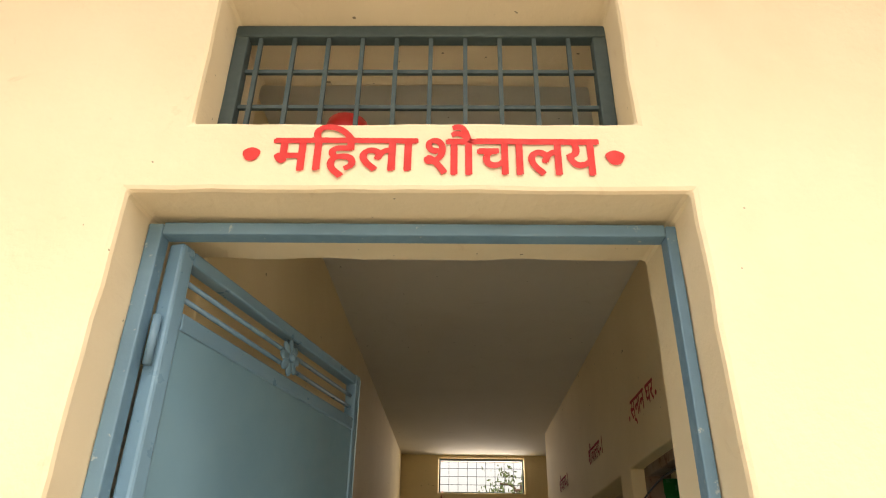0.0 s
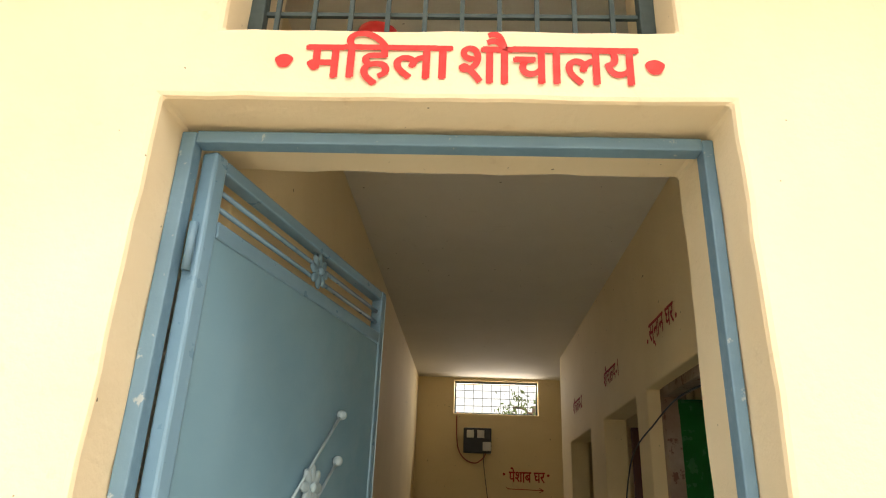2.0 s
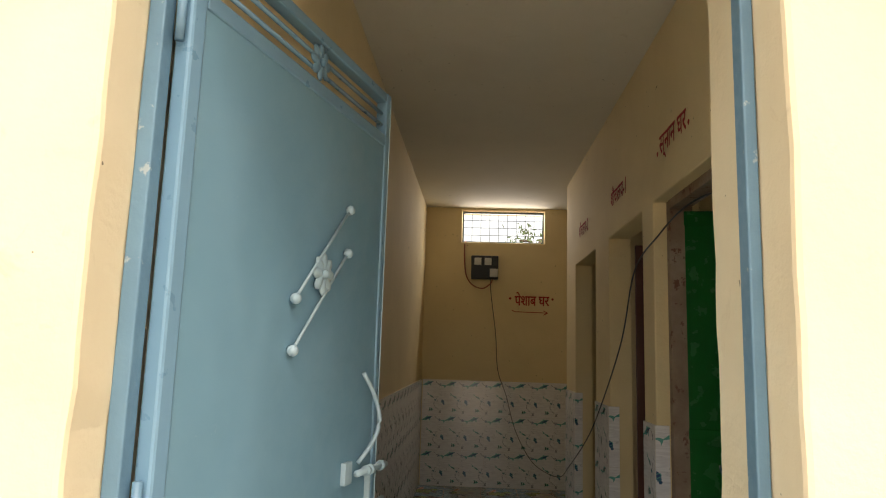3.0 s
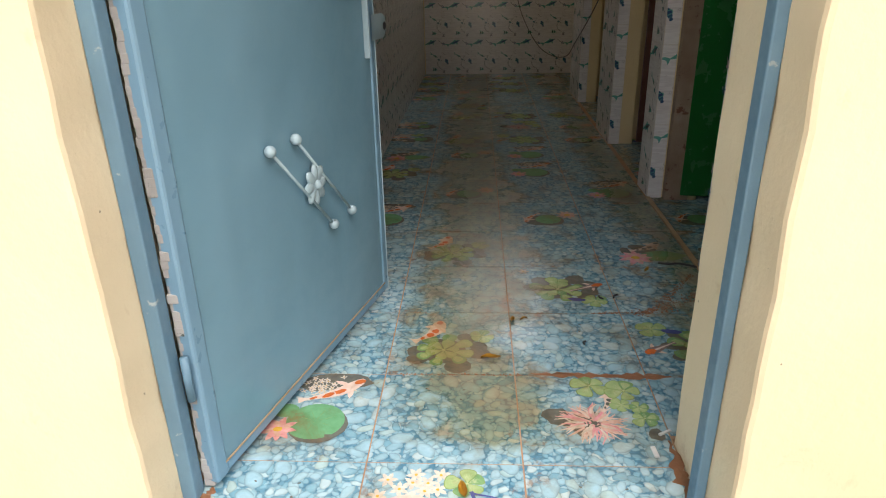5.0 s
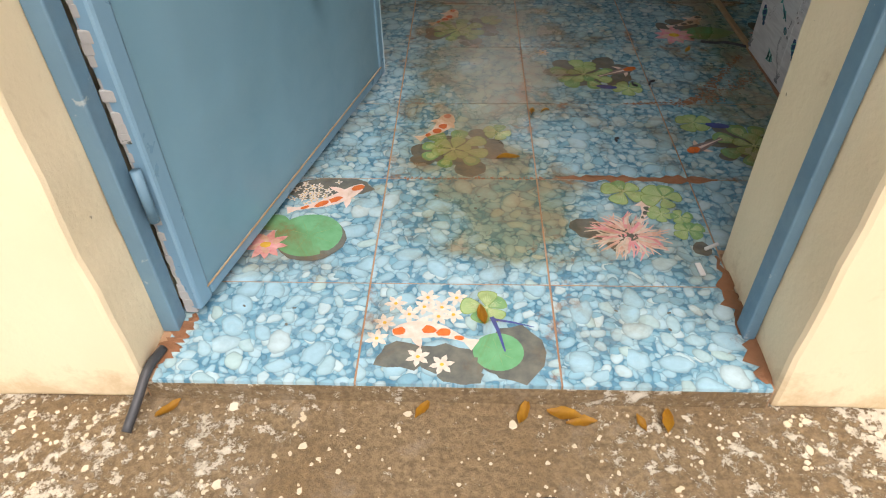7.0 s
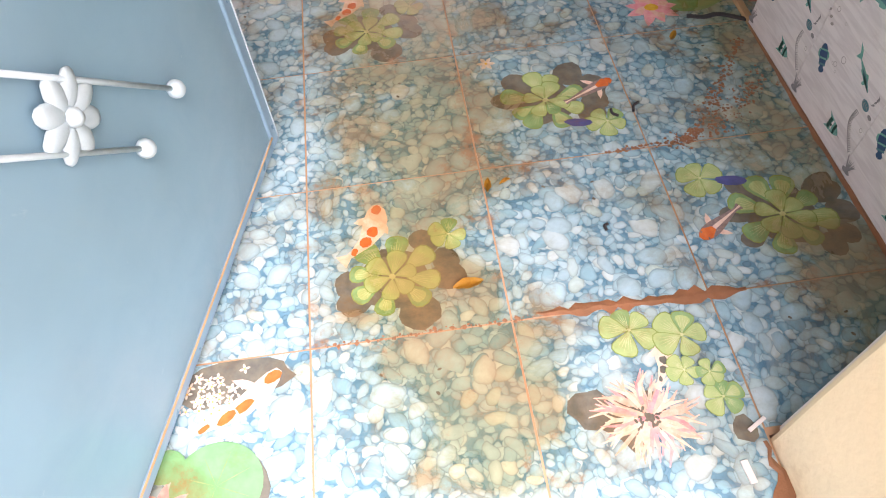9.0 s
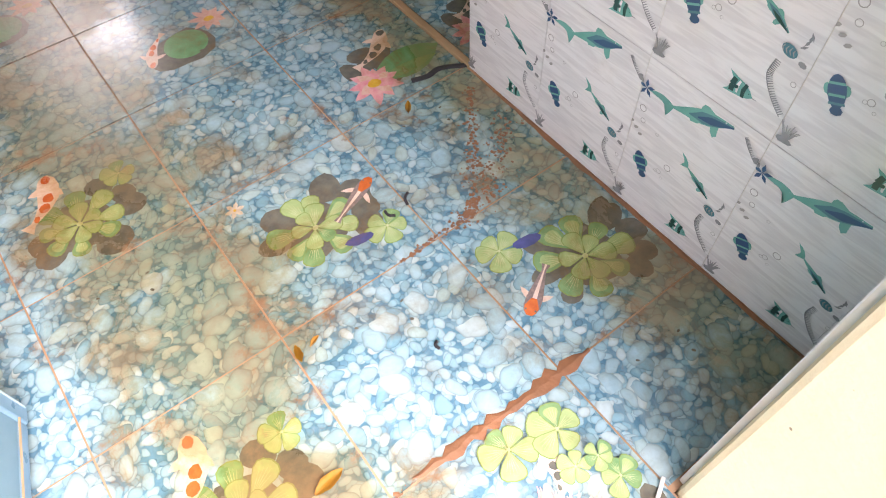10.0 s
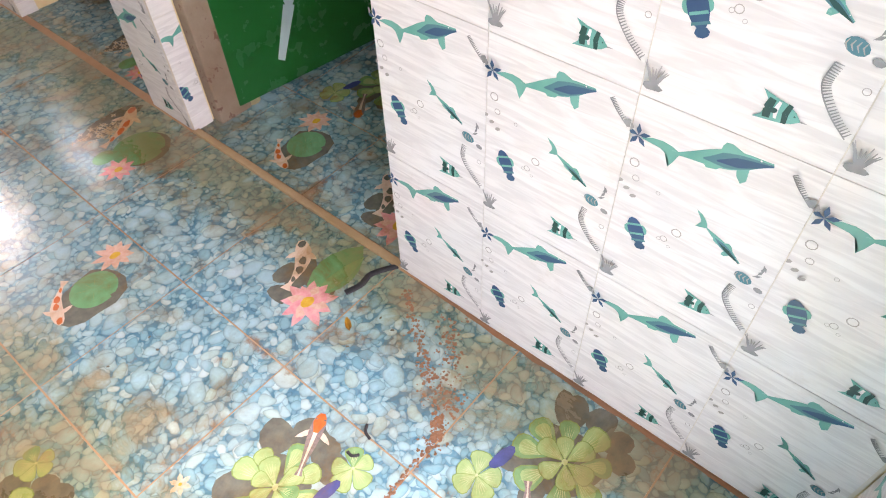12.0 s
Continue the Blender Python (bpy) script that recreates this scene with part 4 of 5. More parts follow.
# ---- printed motifs: flat shapes laid on a tile ----
class Print:
    """Collects flat shapes, each a hair above the last, with a material number."""

    def __init__(self, bm, base, mats):
        self.bm, self.z, self.mats, self.n = bm, base, mats, 0
        self.clip = None

    def poly(self, pts, mat):
        self.n += 1
        z = self.z + 0.00022 + 0.000012 * self.n
        if self.clip:
            a, b, c, d = self.clip
            pts = cut_poly(cut_poly(cut_poly(cut_poly(pts, 0, a, 1), 0, b, -1), 1, c, 1), 1, d, -1)
        if len(pts) < 3:
            return
        cx, cy = sum(p[0] for p in pts) / len(pts), sum(p[1] for p in pts) / len(pts)
        mid = self.bm.verts.new((cx, cy, z))
        vs = [self.bm.verts.new((x, y, z)) for x, y in pts]
        k = self.mats.index(mat)
        for i in range(len(vs)):
            f = self.bm.faces.new((mid, vs[i], vs[(i + 1) % len(vs)]))
            f.material_index = k

    def blob(self, x, y, rx, ry, turn, mat, n=12, rag=0.0, rr=None):
        c, s = math.cos(turn), math.sin(turn)
        pts = []
        for k in range(n):
            a = math.tau * k / n
            g = 1 + (rr.uniform(-rag, rag) if rr else 0)
            u, v = rx * g * math.cos(a), ry * g * math.sin(a)
            pts.append((x + u * c - v * s, y + u * s + v * c))
        self.poly(pts, mat)

    def petal(self, x, y, ln, wd, turn, mat, n=4, tip=1.0):
        c, s = math.cos(turn), math.sin(turn)
        side = [(ln * k / n, wd * math.sin(math.pi * (k / n) ** tip) ** 0.8 if 0 < k < n else 0.0) for k in range(n + 1)]
        loop = side + [(u, -v) for u, v in side[-2:0:-1]]
        self.poly([(x + u * c - v * s, y + u * s + v * c) for u, v in loop], mat)

    def strip(self, pts, widths, mat):
        """A tapering band along points."""
        left, right = [], []
        for i, (x, y) in enumerate(pts):
            x0, y0 = pts[max(i - 1, 0)]
            x1, y1 = pts[min(i + 1, len(pts) - 1)]
            d = math.hypot(x1 - x0, y1 - y0) or 1
            nx, ny = -(y1 - y0) / d, (x1 - x0) / d
            left.append((x + nx * widths[i], y + ny * widths[i]))
            right.append((x - nx * widths[i], y - ny * widths[i]))
        for i in range(len(pts) - 1):
            self.poly([left[i], left[i + 1], right[i + 1], right[i]], mat)


def cut_poly(pts, ax, at, sign):
    out = []
    for i, p in enumerate(pts):
        q = pts[(i + 1) % len(pts)]
        a, b = (p[ax] - at) * sign, (q[ax] - at) * sign
        if a >= 0:
            out.append(p)
        if a * b < 0:
            u = a / (a - b)
            out.append((p[0] + (q[0] - p[0]) * u, p[1] + (q[1] - p[1]) * u))
    return out


def leaf_print(p, x, y, ln, wd, turn, main, inner):
    """One fleshy floating leaf: a rounded wedge with a paler middle and fine ribs."""
    c, s = math.cos(turn), math.sin(turn)

    def outline(k):
        half = [(0.0, 0.05), (0.18, 0.30), (0.42, 0.66), (0.66, 0.92), (0.84, 0.88), (0.95, 0.58), (1.0, 0.0)]
        loop = half + [(u, -v) for u, v in half[-2::-1]]
        return [(x + (ln * (0.5 + (u - 0.5) * k)) * c - wd * v * k * s, y + (ln * (0.5 + (u - 0.5) * k)) * s + wd * v * k * c) for u, v in loop]
    p.poly(outline(1.05), P_EDGE)
    p.poly(outline(0.97), main)
    p.poly(outline(0.66), inner)
    for a in (-0.42, -0.2, 0.0, 0.2, 0.42):
        p.petal(x, y, ln * (0.9 - abs(a) * 0.3), wd * 0.028, turn + a * wd / ln * 1.6, P_RIB, 2)


def water_plant(p, x, y, r, rr, dark=True, green=P_GREEN, lime=P_LIME):
    if dark:
        for k in range(7):
            a = rr.uniform(-1.5, 1.3)
            p.blob(x + r * 0.30 + r * 0.85 * math.cos(a), y + r * 0.90 * math.sin(a), r * rr.uniform(0.28, 0.44), r * rr.uniform(0.24, 0.38), a, P_SHADE, 12, 0.06, rr)
        for k in range(4):
            a = rr.uniform(2.0, 3.8)
            p.blob(x + r * 0.9 * math.cos(a), y + r * 0.9 * math.sin(a), r * rr.uniform(0.25, 0.4), r * rr.uniform(0.2, 0.34), a, P_SHADE, 12, 0.06, rr)
        p.blob(x, y, r * 0.75, r * 0.70, 0, P_SHADE, 14, 0.12, rr)
    turn = rr.uniform(0, 6)
    small = r < 0.05
    for ring, (n, start, ln, wd) in enumerate(((5, 0.04, 0.92, 0.44),) if small else ((8, 0.30, 0.68, 0.25), (6, 0.05, 0.54, 0.21))):
        for k in range(n):
            a = turn + math.tau * k / n + ring * 0.55 + rr.uniform(-0.2, 0.2)
            g = rr.uniform(0.82, 1.1)
            m = green if (ring == 0 and not small and rr.random() < 0.7) or rr.random() < 0.2 else lime
            leaf_print(p, x + start * r * math.cos(a), y + start * r * math.sin(a), ln * r * g, wd * r * g, a, m, lime if m is lime or rr.random() < 0.4 else green)
    p.blob(x, y, r * 0.07, r * 0.07, 0, P_RIB, 7, 0.2, rr)


def koi(p, hx, hy, tx, ty, w, rr, spot=P_ORANGE, body=P_KOI):
    dx, dy = tx - hx, ty - hy
    L = math.hypot(dx, dy)
    nx, ny = -dy / L, dx / L
    prof = ((0, 0.30), (0.08, 0.75), (0.22, 1.0), (0.42, 0.95), (0.6, 0.65), (0.8, 0.32), (0.88, 0.25), (1.0, 0.7))
    pts = [(hx + dx * u + nx * w * 0.9 * math.sin(u * 3.4), hy + dy * u + ny * w * 0.9 * math.sin(u * 3.4)) for u, _ in prof]
    a = math.atan2(dy, dx)
    for s in (-1, 1):
        p.petal(pts[2][0], pts[2][1], L * 0.30, w * 0.42, a + s * 1.0, body)
    p.strip(pts, [w * q for _, q in prof], body)
    for u in (1, 3, 4):
        p.blob(pts[u][0], pts[u][1], L * 0.085, w * 0.5, a, spot, 9, 0.2, rr)
    p.blob(pts[5][0], pts[5][1], L * 0.06, w * 0.25, a, spot, 8, 0.2, rr)


def dark_koi(p, hx, hy, tx, ty, w, rr):
    """A koi seen from above: orange head, scaled grey flanks, pale spine and pinkish fins."""
    dx, dy = tx - hx, ty - hy
    L, a = math.hypot(dx, dy), math.atan2(dy, dx)
    at = lambda u: (hx + dx * u, hy + dy * u)
    for s in (-1, 1):
        p.petal(*at(0.26), L * 0.34, w * 0.40, a + s * 0.95, P_KOI)
    us = (0, 0.06, 0.16, 0.32, 0.5, 0.7, 0.88, 1.0)
    ws = (0.35, 0.75, 1.0, 1.0, 0.8, 0.5, 0.28, 0.55)
    p.strip([at(u) for u in us], [w * q for q in ws], P_SCALE)
    p.strip([at(u) for u in us[2:]], [w * q * 0.28 for q in ws[2:]], P_KOI)
    p.strip([at(u) for u in us[:4]], [w * q * 0.92 for q in (0.35, 0.75, 0.95, 0.35)], P_ORANGE)
    for s in (-1, 1):
        p.blob(at(0.10)[0] - s * math.sin(a) * w * 0.6, at(0.10)[1] + s * math.cos(a) * w * 0.6, w * 0.14, w * 0.14, 0, P_SHADE, 6)


def lotus(p, x, y, r, rr, mat=P_PINK):
    for ring, (n, ln) in enumerate(((9, 1.0), (8, 0.72))):
        for k in range(n):
            a = math.tau * k / n + ring * 0.35 + rr.uniform(-0.12, 0.12)
            p.petal(x, y, r * ln * rr.uniform(0.88, 1.08), r * 0.20, a, mat if ring == 0 or k % 2 else P_PALE, 5, 0.8)
    p.blob(x, y, r * 0.26, r * 0.2, 0, P_YELLOW, 9, 0.15, rr)


def small_flower(p, x, y, r, rr, n=6):
    t = rr.uniform(0, 2)
    for k in range(n):
        p.petal(x, y, r, r * 0.24, t + math.tau * k / n, P_WHITE, 3)
    p.blob(x, y, r * 0.17, r * 0.17, 0, P_YELLOW, 6)


def pad(p, x, y, r, rr):
    p.blob(x + r * 0.12, y - r * 0.16, r * 1.02, r, 0, P_SHADE, 18, 0.03, rr)
    notch = rr.uniform(0, 6)
    p.poly([(x + r * math.cos(a) * (1 if k else 0.86), y + r * 0.95 * math.sin(a) * (1 if k else 0.86)) for k, a in enumerate(np.linspace(notch, notch + math.tau - 0.06, 30))], P_PAD)
    for k in range(7):
        p.petal(x, y, r * 0.8, r * 0.012, notch + 0.6 + k * 0.8, P_GREEN, 2)


def anemone(p, x, y, r, rr):
    p.blob(x - r * 0.25, y, r * 0.6, r * 0.5, 0, P_SHADE, 14, 0.25, rr)
    for k in range(110):
        a = rr.uniform(0, math.tau)
        r0 = r * rr.uniform(0.05, 0.45)
        r1 = r * rr.uniform(0.65, 1.08)
        bend = rr.uniform(-0.35, 0.35)
        pts = [(x + (r0 + (r1 - r0) * u) * math.cos(a + bend * u * u), y + (r0 + (r1 - r0) * u) * 0.85 * math.sin(a + bend * u * u)) for u in (0, 0.5, 1)]
        p.strip(pts, (r * 0.035, r * 0.035, r * 0.008), rr.choice((P_PALE, P_PALE, P_KOI, P_PINK, P_WHITE)))
    for k in range(8):
        p.blob(x + rr.uniform(-0.25, 0.25) * r, y + rr.uniform(-0.2, 0.2) * r, r * 0.05, r * 0.03, rr.uniform(0, 3), P_SHADE, 6)


FLOOR_MATS = [PEBBLE, P_GREEN, P_LIME, P_PAD, P_SHADE, P_WHITE, P_KOI, P_ORANGE, P_PINK, P_PALE, P_YELLOW, P_NAVY, P_EDGE, P_RIB, P_SCALE]


# designs: drawn in metres from the lower left corner of a full tile
def d_plant(p, rr):
    water_plant(p, 0.140, 0.112, 0.082, rr)
    water_plant(p, 0.243, 0.183, 0.036, rr, False)
    koi(p, 0.124, 0.266, 0.060, 0.150, 0.021, rr)


def d_pond(p, rr):
    water_plant(p, 0.158, 0.155, 0.086, rr)
    water_plant(p, 0.263, 0.078, 0.042, rr, False)
    p.blob(0.208, 0.083, 0.028, 0.011, -0.2, P_NAVY, 10, 0.1, rr)
    dark_koi(p, 0.300, 0.190, 0.195, 0.140, 0.013, rr)
    small_flower(p, 0.06, 0.28, 0.02, rr)


def d_pond_turned(p, rr):
    water_plant(p, 0.178, 0.132, 0.088, rr)
    water_plant(p, 0.066, 0.231, 0.042, rr, False)
    p.blob(0.118, 0.217, 0.028, 0.011, -0.2, P_NAVY, 10, 0.1, rr)
    dark_koi(p, 0.024, 0.104, 0.112, 0.160, 0.014, rr)


def d_anemone(p, rr):
    p.blob(0.085, 0.16, 0.03, 0.03, 0, P_SHADE, 12, 0.2, rr)
    p.blob(0.292, 0.10, 0.018, 0.02, 0, P_SHADE, 10, 0.2, rr)
    anemone(p, 0.164, 0.137, 0.082, rr)
    koi(p, 0.21, 0.255, 0.19, 0.175, 0.012, rr, P_SHADE, P_KOI)
    for x, y, r in ((0.175, 0.275, 0.045), (0.252, 0.255, 0.045), (0.278, 0.150, 0.032), (0.236, 0.198, 0.028), (0.272, 0.190, 0.024)):
        water_plant(p, x, y, r, rr, False)


def d_koi_pad(p, rr):
    p.blob(0.075, 0.155, 0.05, 0.028, 0.1, P_SHADE, 14, 0.2, rr)
    p.blob(0.145, 0.150, 0.055, 0.030, -0.2, P_SHADE, 14, 0.2, rr)
    p.blob(0.165, 0.118, 0.035, 0.02, -0.2, P_SHADE, 14, 0.2, rr)
    p.blob(0.255, 0.165, 0.045, 0.06, 0, P_SHADE, 14, 0.12, rr)
    for x, y in ((0.05, 0.27), (0.075, 0.245), (0.105, 0.285), (0.13, 0.262), (0.155, 0.285), (0.035, 0.225), (0.15, 0.245), (0.095, 0.153), (0.134, 0.138), (0.025, 0.19), (0.10, 0.262), (0.125, 0.24)):
        small_flower(p, x, y, 0.021, rr)
    water_plant(p, 0.207, 0.262, 0.044, rr, False)
    pad(p, 0.224, 0.165, 0.041, rr)
    koi(p, 0.050, 0.202, 0.188, 0.182, 0.019, rr)
    p.strip([(0.215, 0.24), (0.225, 0.21), (0.235, 0.165)], (0.004, 0.003, 0.0015), P_NAVY)
    p.strip([(0.215, 0.235), (0.25, 0.228), (0.285, 0.218)], (0.003, 0.002, 0.0008), P_NAVY)


def d_lotus(p, rr):
    p.blob(0.19, 0.285, 0.10, 0.035, 0.1, P_SHADE, 16, 0.2, rr)
    for k in range(46):
        small_flower(p, 0.168 + rr.gauss(0, 0.030), 0.262 + rr.gauss(0, 0.019), 0.009, rr, 4)
    p.blob(0.110, 0.165, 0.03, 0.025, 0, P_PAD, 14)
    pad(p, 0.185, 0.128, 0.066, rr)
    koi(p, 0.272, 0.292, 0.130, 0.200, 0.017, rr)
    lotus(p, 0.108, 0.098, 0.044, rr)


def d_lotus_dark(p, rr):
    for k in range(7):
        p.blob(0.155 + rr.gauss(0, 0.035), 0.150 + rr.gauss(0, 0.030), 0.030, 0.022, rr.uniform(0, 3), P_SHADE, 11, 0.1, rr)
    koi(p, 0.235, 0.215, 0.125, 0.135, 0.018, rr, P_SHADE, P_KOI)
    p.petal(0.135, 0.088, 0.175, 0.044, 0.05, P_PAD, 6)
    p.petal(0.135, 0.080, 0.155, 0.015, -0.05, P_GREEN, 6)
    lotus(p, 0.130, 0.078, 0.062, rr)


def d_lily(p, rr):
    p.blob(0.17, 0.12, 0.08, 0.06, 0.2, P_SHADE, 14, 0.2, rr)
    lotus(p, 0.27, 0.18, 0.046, rr, P_PALE)
    pad(p, 0.19, 0.13, 0.05, rr)
    koi(p, 0.10, 0.10, 0.16, 0.20, 0.013, rr)


def d_bare(p, rr):
    for k in range(3):
        p.blob(rr.uniform(0.04, 0.28), rr.uniform(0.04, 0.28), 0.004, 0.0025, rr.uniform(0, 3), P_SHADE, 6, 0.2, rr)


DESIGNS = [d_bare, d_plant, d_pond, d_pond_turned, d_anemone, d_koi_pad, d_lotus, d_lotus_dark, d_lily]
FIXED = {(0, -1): d_koi_pad, (-1, -1): d_bare, (1, -1): d_bare, (-1, 0): d_lotus, (0, 0): d_bare, (1, 0): d_anemone, (-1, 1): d_bare, (0, 1): d_plant, (1, 1): d_bare, (2, 1): d_pond_turned,
         (0, 2): d_bare, (1, 2): d_pond, (2, 2): d_bare, (0, 3): d_plant, (1, 3): d_bare, (2, 3): d_lotus_dark, (1, 4): d_lily, (2, 4): d_bare, (-1, 2): d_bare, (-1, 3): d_bare, (2, 0): d_bare, (2, -1): d_bare,
         (0, 4): d_bare, (0, 5): d_lily, (2, 5): d_lotus, (1, 5): d_bare, (-1, 4): d_lotus, (-1, 5): d_bare}
tile_meshes = {}


def floor_tile(design, x0, x1, y0, y1):
    """A glazed tile, or the piece of it left after cutting, with its print; the origin is the corner of the whole tile."""
    key = (DESIGNS.index(design), round(x0, 3), round(x1, 3), round(y0, 3), round(y1, 3))
    if key not in tile_meshes:
        g = 0.0017
        bm = boxm(x0 + g, x1 - g, y0 + g, y1 - g, -0.008, 0.0, bevel=0.0)
        p = Print(bm, 0.0, FLOOR_MATS)
        p.clip = (x0 + g, x1 - g, y0 + g, y1 - g)
        design(p, random.Random(DESIGNS.index(design) * 7 + 5))
        tile_meshes[key] = mesh_of(bm, FLOOR_MATS)
    return tile_meshes[key]


def lay_floor(xa, xb, ya, yb, ox, room):
    rr = random.Random(room)
    i0, i1 = math.floor((xa - ox) / TILE), math.ceil((xb - ox) / TILE)
    for j in range(math.floor(ya / TILE + 1e-6), math.ceil(yb / TILE - 1e-6)):
        for i in range(i0, i1):
            x, y = ox + i * TILE, j * TILE
            u0, u1, v0, v1 = max(xa - x, 0), min(xb - x, TILE), max(ya - y, 0), min(yb - y, TILE)
            if u1 - u0 < 0.012 or v1 - v0 < 0.012:
                continue
            design = FIXED.get((i, j)) if room == 0 else None
            if design is None:
                design = rr.choice(DESIGNS) if rr.random() < 0.62 else d_bare
            ob = new("tile", floor_tile(design, u0, u1, v0, v1))
            ob.parent = floor
            ob.location = (x, y, rr.uniform(-0.0004, 0.0004))


# ---- wall tiles with sea-life prints ----
WALL_MATS = [WTILE, W_TEAL, W_NAVY, W_GREY, W_DKGREEN, W_LINE, W_FADE]


def big_fish(p, x, y, L, turn, mat, fin, slim=1.0):
    """A slim fish with a sickle tail; its dark flank fades into the paler back."""
    c, s = math.cos(turn), math.sin(turn)

    def tr(u, v):
        return (x + (u * c - v * s) * L, y + (u * s + v * c) * L)

    def width(u):
        k = min(max((u + 0.48) / 0.98, 0.0), 1.0)
        return (0.012 + 0.098 * math.sin(math.pi * k ** 1.25) ** 1.2) * slim
    us = [-0.48 + 0.98 * k / 15 for k in range(16)]
    upper = [(-0.40, 0.018), (-0.46, 0.075), (-0.55, 0.125), (-0.66, 0.150), (-0.80, 0.140)]
    lower = [(-0.70, 0.095), (-0.60, 0.045), (-0.54, -0.02), (-0.52, -0.10), (-0.545, -0.17), (-0.47, -0.10), (-0.40, -0.018)]
    p.poly([tr(u, v) for u, v in upper + lower], mat)
    p.poly([tr(0.02, 0.085 * slim), tr(0.05, 0.15 * slim), tr(0.09, 0.185 * slim), tr(0.15, 0.17 * slim), tr(0.24, 0.09 * slim)], mat)
    p.poly([tr(0.16, -0.085 * slim), tr(0.15, -0.17 * slim), tr(0.18, -0.25 * slim), tr(0.24, -0.22 * slim), tr(0.28, -0.08 * slim)], mat)
    p.poly([tr(-0.16, -0.06 * slim), tr(-0.14, -0.115 * slim), tr(-0.04, -0.125 * slim), tr(0.04, -0.08 * slim)], mat)
    p.strip([tr(u, 0) for u in us], [width(u) * L for u in us], mat)
    for k, (a, m) in enumerate(((0.78, W_FADE), (0.52, fin))):
        run = [u for u in us if u > -0.18 + 0.10 * k]
        p.strip([tr(u, -0.012 - 0.01 * k) for u in run], [width(u) * L * a * min(1.0, 0.15 + 0.28 * q) for q, u in enumerate(run)], m)
    p.blob(*tr(0.39, 0.028 * slim), 0.010 * L, 0.010 * L, 0, WTILE, 6)


def clown(p, x, y, L, turn):
    c, s = math.cos(turn), math.sin(turn)

    def tr(u, v):
        return (x + (u * c - v * s) * L, y + (u * s + v * c) * L)
    for v in (0.24, -0.24):
        p.blob(*tr(0.05, v), 0.16 * L, 0.10 * L, turn, W_TEAL, 8)
    p.blob(*tr(0.0, 0), 0.46 * L, 0.24 * L, turn, W_NAVY, 14)
    p.blob(*tr(-0.52, 0), 0.13 * L, 0.17 * L, turn, W_NAVY, 8)
    for u in (0.18, -0.14, -0.36):
        p.poly([tr(u, 0.21), tr(u + 0.07, 0.2), tr(u + 0.07, -0.2), tr(u, -0.21)], W_FADE if u < -0.3 else W_TEAL)


def angel(p, x, y, L):
    """A deep banded fish with a trailing fin, its head to the right."""
    body = [(0.52, -0.06), (0.36, 0.12), (0.12, 0.26), (-0.12, 0.31), (-0.46, 0.42), (-0.30, 0.22), (-0.30, 0.0), (-0.34, -0.20), (-0.50, -0.34), (-0.14, -0.30), (0.14, -0.26), (0.36, -0.18)]
    p.poly([(x + u * L, y + v * L) for u, v in body], W_TEAL)
    for u, w in ((-0.24, 0.10), (0.16, 0.07)):
        p.strip([(x + (u + 0.05) * L, y + 0.25 * L), (x + u * L, y), (x + (u + 0.03) * L, y - 0.25 * L)], (w * L * 0.8, w * L, w * L * 0.8), W_DKGREEN)
    p.strip([(x - 0.02 * L, y + 0.24 * L), (x - 0.06 * L, y + 0.02 * L), (x - 0.02 * L, y - 0.2 * L)], (0.035 * L, 0.055 * L, 0.03 * L), WTILE)
    p.blob(x - 0.10 * L, y - 0.02 * L, 0.09 * L, 0.07 * L, 0.4, W_DKGREEN, 8)
    p.strip([(x - 0.40 * L, y + 0.05 * L), (x - 0.33 * L, y - 0.02 * L), (x - 0.38 * L, y - 0.10 * L)], (0.02 * L, 0.04 * L, 0.02 * L), WTILE)
    p.blob(x + 0.36 * L, y + 0.01 * L, 0.022 * L, 0.022 * L, 0, W_DKGREEN, 6)
    p.strip([(x + 0.5 * L, y - 0.06 * L), (x + 0.66 * L, y - 0.05 * L)], (0.02 * L, 0.006 * L), W_GREY)


def comb(p, pts, n, ln, mat):
    P = [(v.x, v.y) for v in curve_pts([(x, y, 0) for x, y in pts], n)]
    p.strip(P, [0.0007] * len(P), mat)
    for (x0, y0), (x1, y1) in zip(P, P[1:]):
        d = math.hypot(x1 - x0, y1 - y0)
        nx, ny = -(y1 - y0) / d * ln, (x1 - x0) / d * ln
        p.strip([(x0, y0), (x0 + nx, y0 + ny)], (0.0009, 0.0004), mat)


def ring(p, x, y, r):
    n = 10
    for k in range(n):
        a, b = math.tau * k / n, math.tau * (k + 1) / n
        p.poly([(x + r * math.cos(a), y + r * math.sin(a)), (x + r * math.cos(b), y + r * math.sin(b)), (x + r * 0.8 * math.cos(b), y + r * 0.8 * math.sin(b)), (x + r * 0.8 * math.cos(a), y + r * 0.8 * math.sin(a))], W_LINE)


def coral(p, x, y, r):
    rr = random.Random(4)
    for k in range(9):
        a = math.pi * (0.1 + 0.8 * k / 8)
        p.strip([(x, y - r), (x + r * 0.6 * math.cos(a), y + r * rr.uniform(0.0, 0.4)), (x + r * math.cos(a), y + r * rr.uniform(0.5, 1.1))], (r * 0.10, r * 0.07, r * 0.03), W_GREY)
    p.blob(x, y - r * 0.8, r * 0.7, r * 0.35, 0, W_GREY, 9, 0.2, rr)


def star(p, x, y, r):
    for k in range(5):
        p.petal(x, y, r, r * 0.2, 0.4 + math.tau * k / 5, W_NAVY, 2)


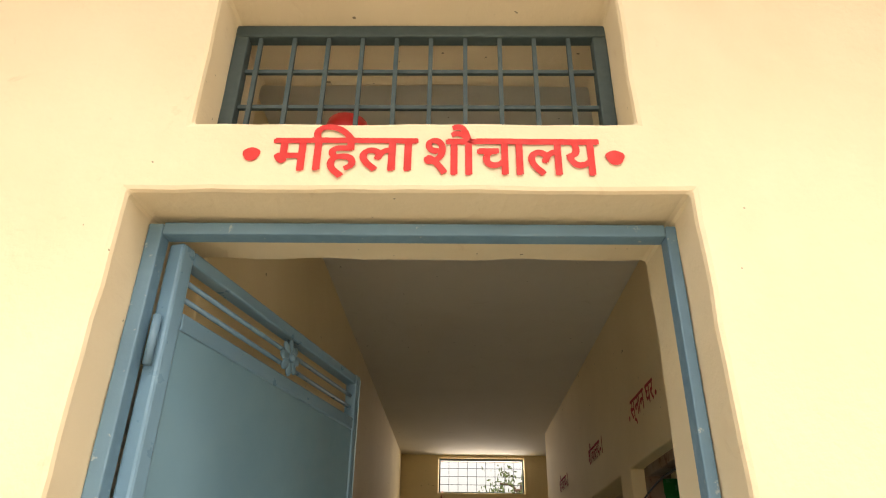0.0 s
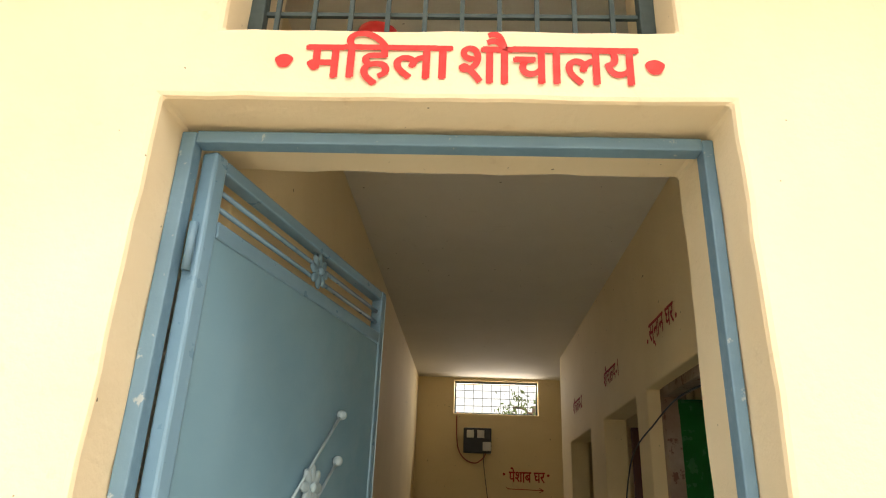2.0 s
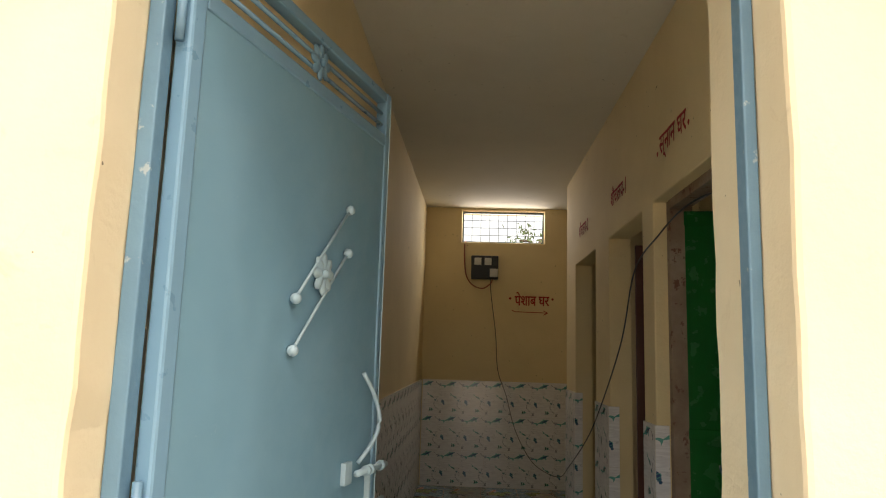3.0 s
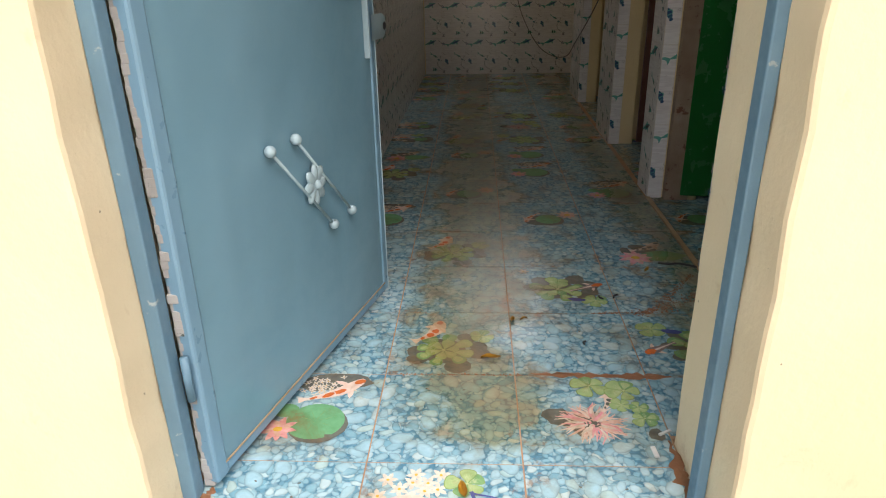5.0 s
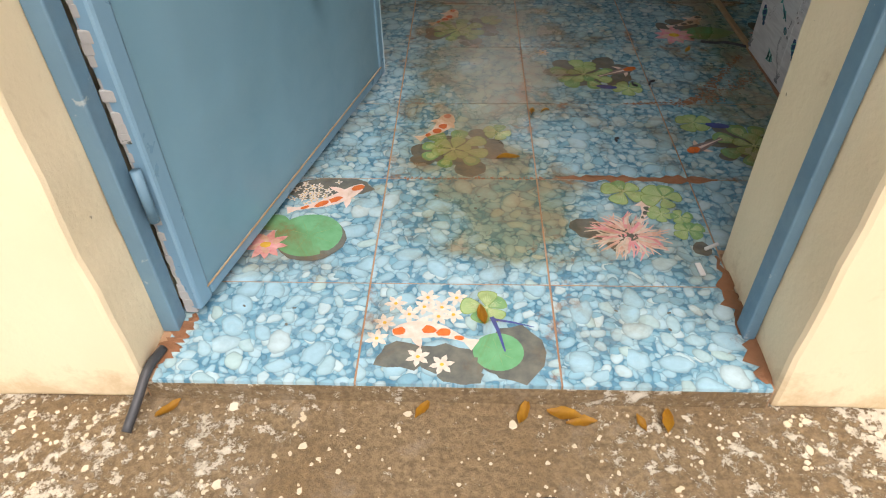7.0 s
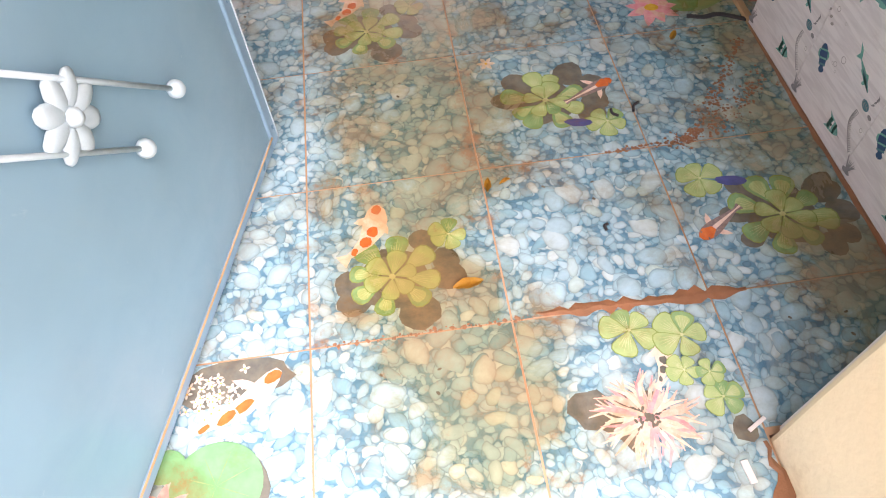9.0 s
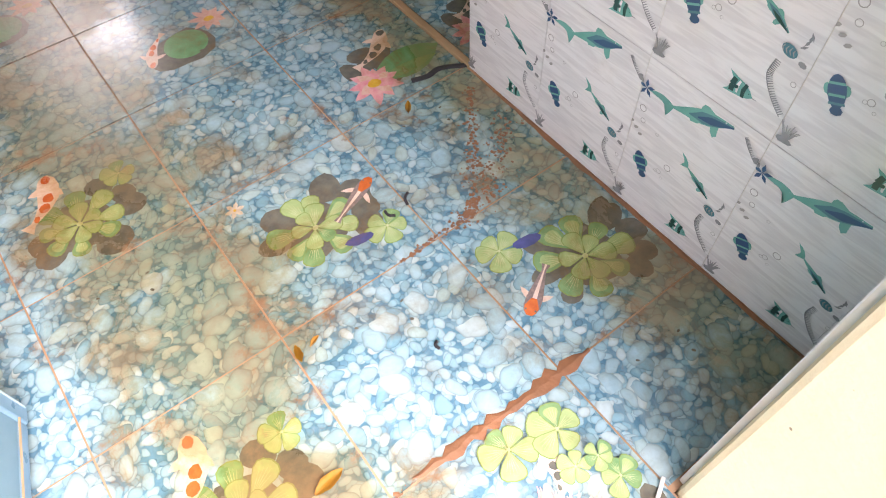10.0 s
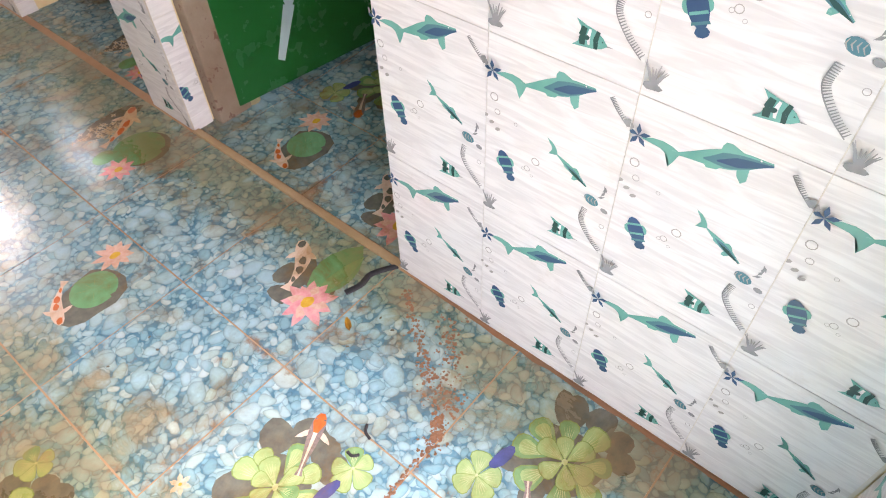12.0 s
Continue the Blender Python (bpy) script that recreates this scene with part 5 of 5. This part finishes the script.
def sea_print(p, dx):
    W, H = WT_W, WT_H
    X = lambda u: (u + dx) * W
    Y = lambda v: v * H
    big_fish(p, X(0.497), Y(0.879), 0.116, 0.36, W_TEAL, W_NAVY)
    big_fish(p, X(0.67), Y(0.52), 0.064, -0.52, W_TEAL, W_DKGREEN, 0.75)
    clown(p, X(0.18), Y(0.37), 0.048, 2.0)
    p.blob(X(0.85), Y(0.41), 0.0115, 0.0080, -0.3, W_FADE, 12)
    for k in range(4):
        p.strip([(X(0.85) - 0.008 + 0.005 * k, Y(0.41) + 0.005), (X(0.85) - 0.010 + 0.005 * k, Y(0.41)), (X(0.85) - 0.007 + 0.005 * k, Y(0.41) - 0.005)], (0.0004, 0.0009, 0.0004), W_LINE)
    p.blob(X(0.95), Y(0.385), 0.006, 0.004, -0.2, W_GREY, 8)
    for k in range(4):
        p.petal(X(0.89) + k * 0.004, Y(0.44) + k * 0.005, 0.012, 0.002, 0.6 + 0.5 * k, W_GREY, 2)
    angel(p, X(0.670), Y(0.138), 0.044)
    comb(p, ((X(0.80), Y(0.35)), (X(0.79), Y(0.27)), (X(0.87), Y(0.19)), (X(0.97), Y(0.13))), 9, 0.0085, W_GREY)
    coral(p, X(1.07), Y(0.10), 0.0155)
    comb(p, ((X(0.85), Y(0.94)), (X(0.90), Y(0.90)), (X(0.98), Y(0.85))), 8, 0.006, W_GREY)
    star(p, X(1.06), Y(0.845), 0.0165)
    p.blob(X(0.99), Y(0.87), 0.008, 0.006, 0, W_GREY, 7)
    for u, v, r in ((0.07, 0.71, 0.0068), (0.10, 0.64, 0.005), (0.42, 0.47, 0.0068), (0.36, 0.41, 0.005), (0.33, 0.40, 0.003), (0.40, 0.38, 0.0025), (0.25, 0.62, 0.003), (0.96, 0.30, 0.004)):
        ring(p, X(u), Y(v), r)
    for k in range(3):
        p.blob(X(0.01 + 0.05 * k), Y(0.60 - 0.025 * k), 0.005, 0.003, 0.5, W_LINE, 6)


wall_meshes = {}


def wall_tile(u0, u1, v1):
    key = (round(u0, 3), round(u1, 3), round(v1, 3))
    if key not in wall_meshes:
        bm = boxm(u0 + 0.0007, u1 - 0.0007, 0.0007, v1 - 0.0007, 0.0, 0.008)
        p = Print(bm, 0.008, WALL_MATS)
        p.clip = (u0 + 0.001, u1 - 0.001, 0.001, v1 - 0.001)
        sea_print(p, 0.0)
        sea_print(p, -1.0)
        wall_meshes[key] = mesh_of(bm, WALL_MATS)
    return wall_meshes[key]


def tile_wall(parent, m, length, first=0.0, rows=3):
    """Tiles in rows on a wall: m has its x along the wall, y up and z out of it. first: how much of the first tile was cut away."""
    inv = parent.matrix_basis.inverted()
    for j in range(rows):
        u = -first
        while u < length - 0.01:
            a, b = max(0.0, -u), min(WT_W, length - u)
            if b - a > 0.008:
                ob = new("wall_tile", wall_tile(a, b, WT_H))
                ob.parent = parent
                ob.matrix_basis = inv @ m @ pose(u, j * WT_H, 0)
            u += WT_W
    bm = boxm(0, length, 0, rows * WT_H, 0.0005, 0.0066)
    g = part("grout_bed", bm, WGROUT, parent)
    g.matrix_basis = inv @ m


# right wall: x runs towards the entrance
tile_wall(wall_right, pose(X_R, SIDE_DOORS[0][0], 0, 90, 0, -90), SIDE_DOORS[0][0] - Y_IN - 0.009)
for a, b in ((SIDE_DOORS[1][0], SIDE_DOORS[0][1]), (SIDE_DOORS[2][0], SIDE_DOORS[1][1]), (4.25, SIDE_DOORS[2][1])):
    tile_wall(wall_right, pose(X_R, a, 0, 90, 0, -90), a - b, 0.05)
for a, b in SIDE_DOORS:
    tile_wall(wall_right, pose(X_R - 0.008, b, 0, 90, 0, 0), 0.058, 0.03)
tile_wall(wall_left, pose(X_L, Y_IN, 0, 0, 0, 89.38) @ pose(0.132, 0, 0, 90, 0, 0), Y_BACK - Y_IN - 0.142)
tile_wall(wall_back, pose(X_L + 0.069, Y_BACK, 0, 90, 0, 0), 1.65, 0.06)
tile_wall(wall_front, pose(X_R - 0.010, Y_IN, 0, 90, 0, 180), X_R - 0.010 - 0.660, 0.03)

lay_floor(X_L + 0.010, X_R - 0.012, TILE, Y_BACK - 0.009, 0.0, 0)
lay_floor(-0.330, 0.640, Y_OUT, TILE, 0.0, 0)
lay_floor(0.640, X_R - 0.012, Y_IN + 0.009, TILE, 0.0, 0)
lay_floor(X_R + 0.008, X_SIDE, 0.094, 1.714, X_R + 0.008 - 0.06, 1)
lay_floor(X_R + 0.008, X_SIDE, 1.826, 2.699, X_R + 0.008 - 0.06, 2)
lay_floor(X_R + 0.008, X_SIDE, 2.821, 4.019, X_R + 0.008 - 0.06, 3)
lay_floor(X_R - 0.011, X_SIDE, 4.141, Y_BACK - 0.009, X_R - 0.011, 4)
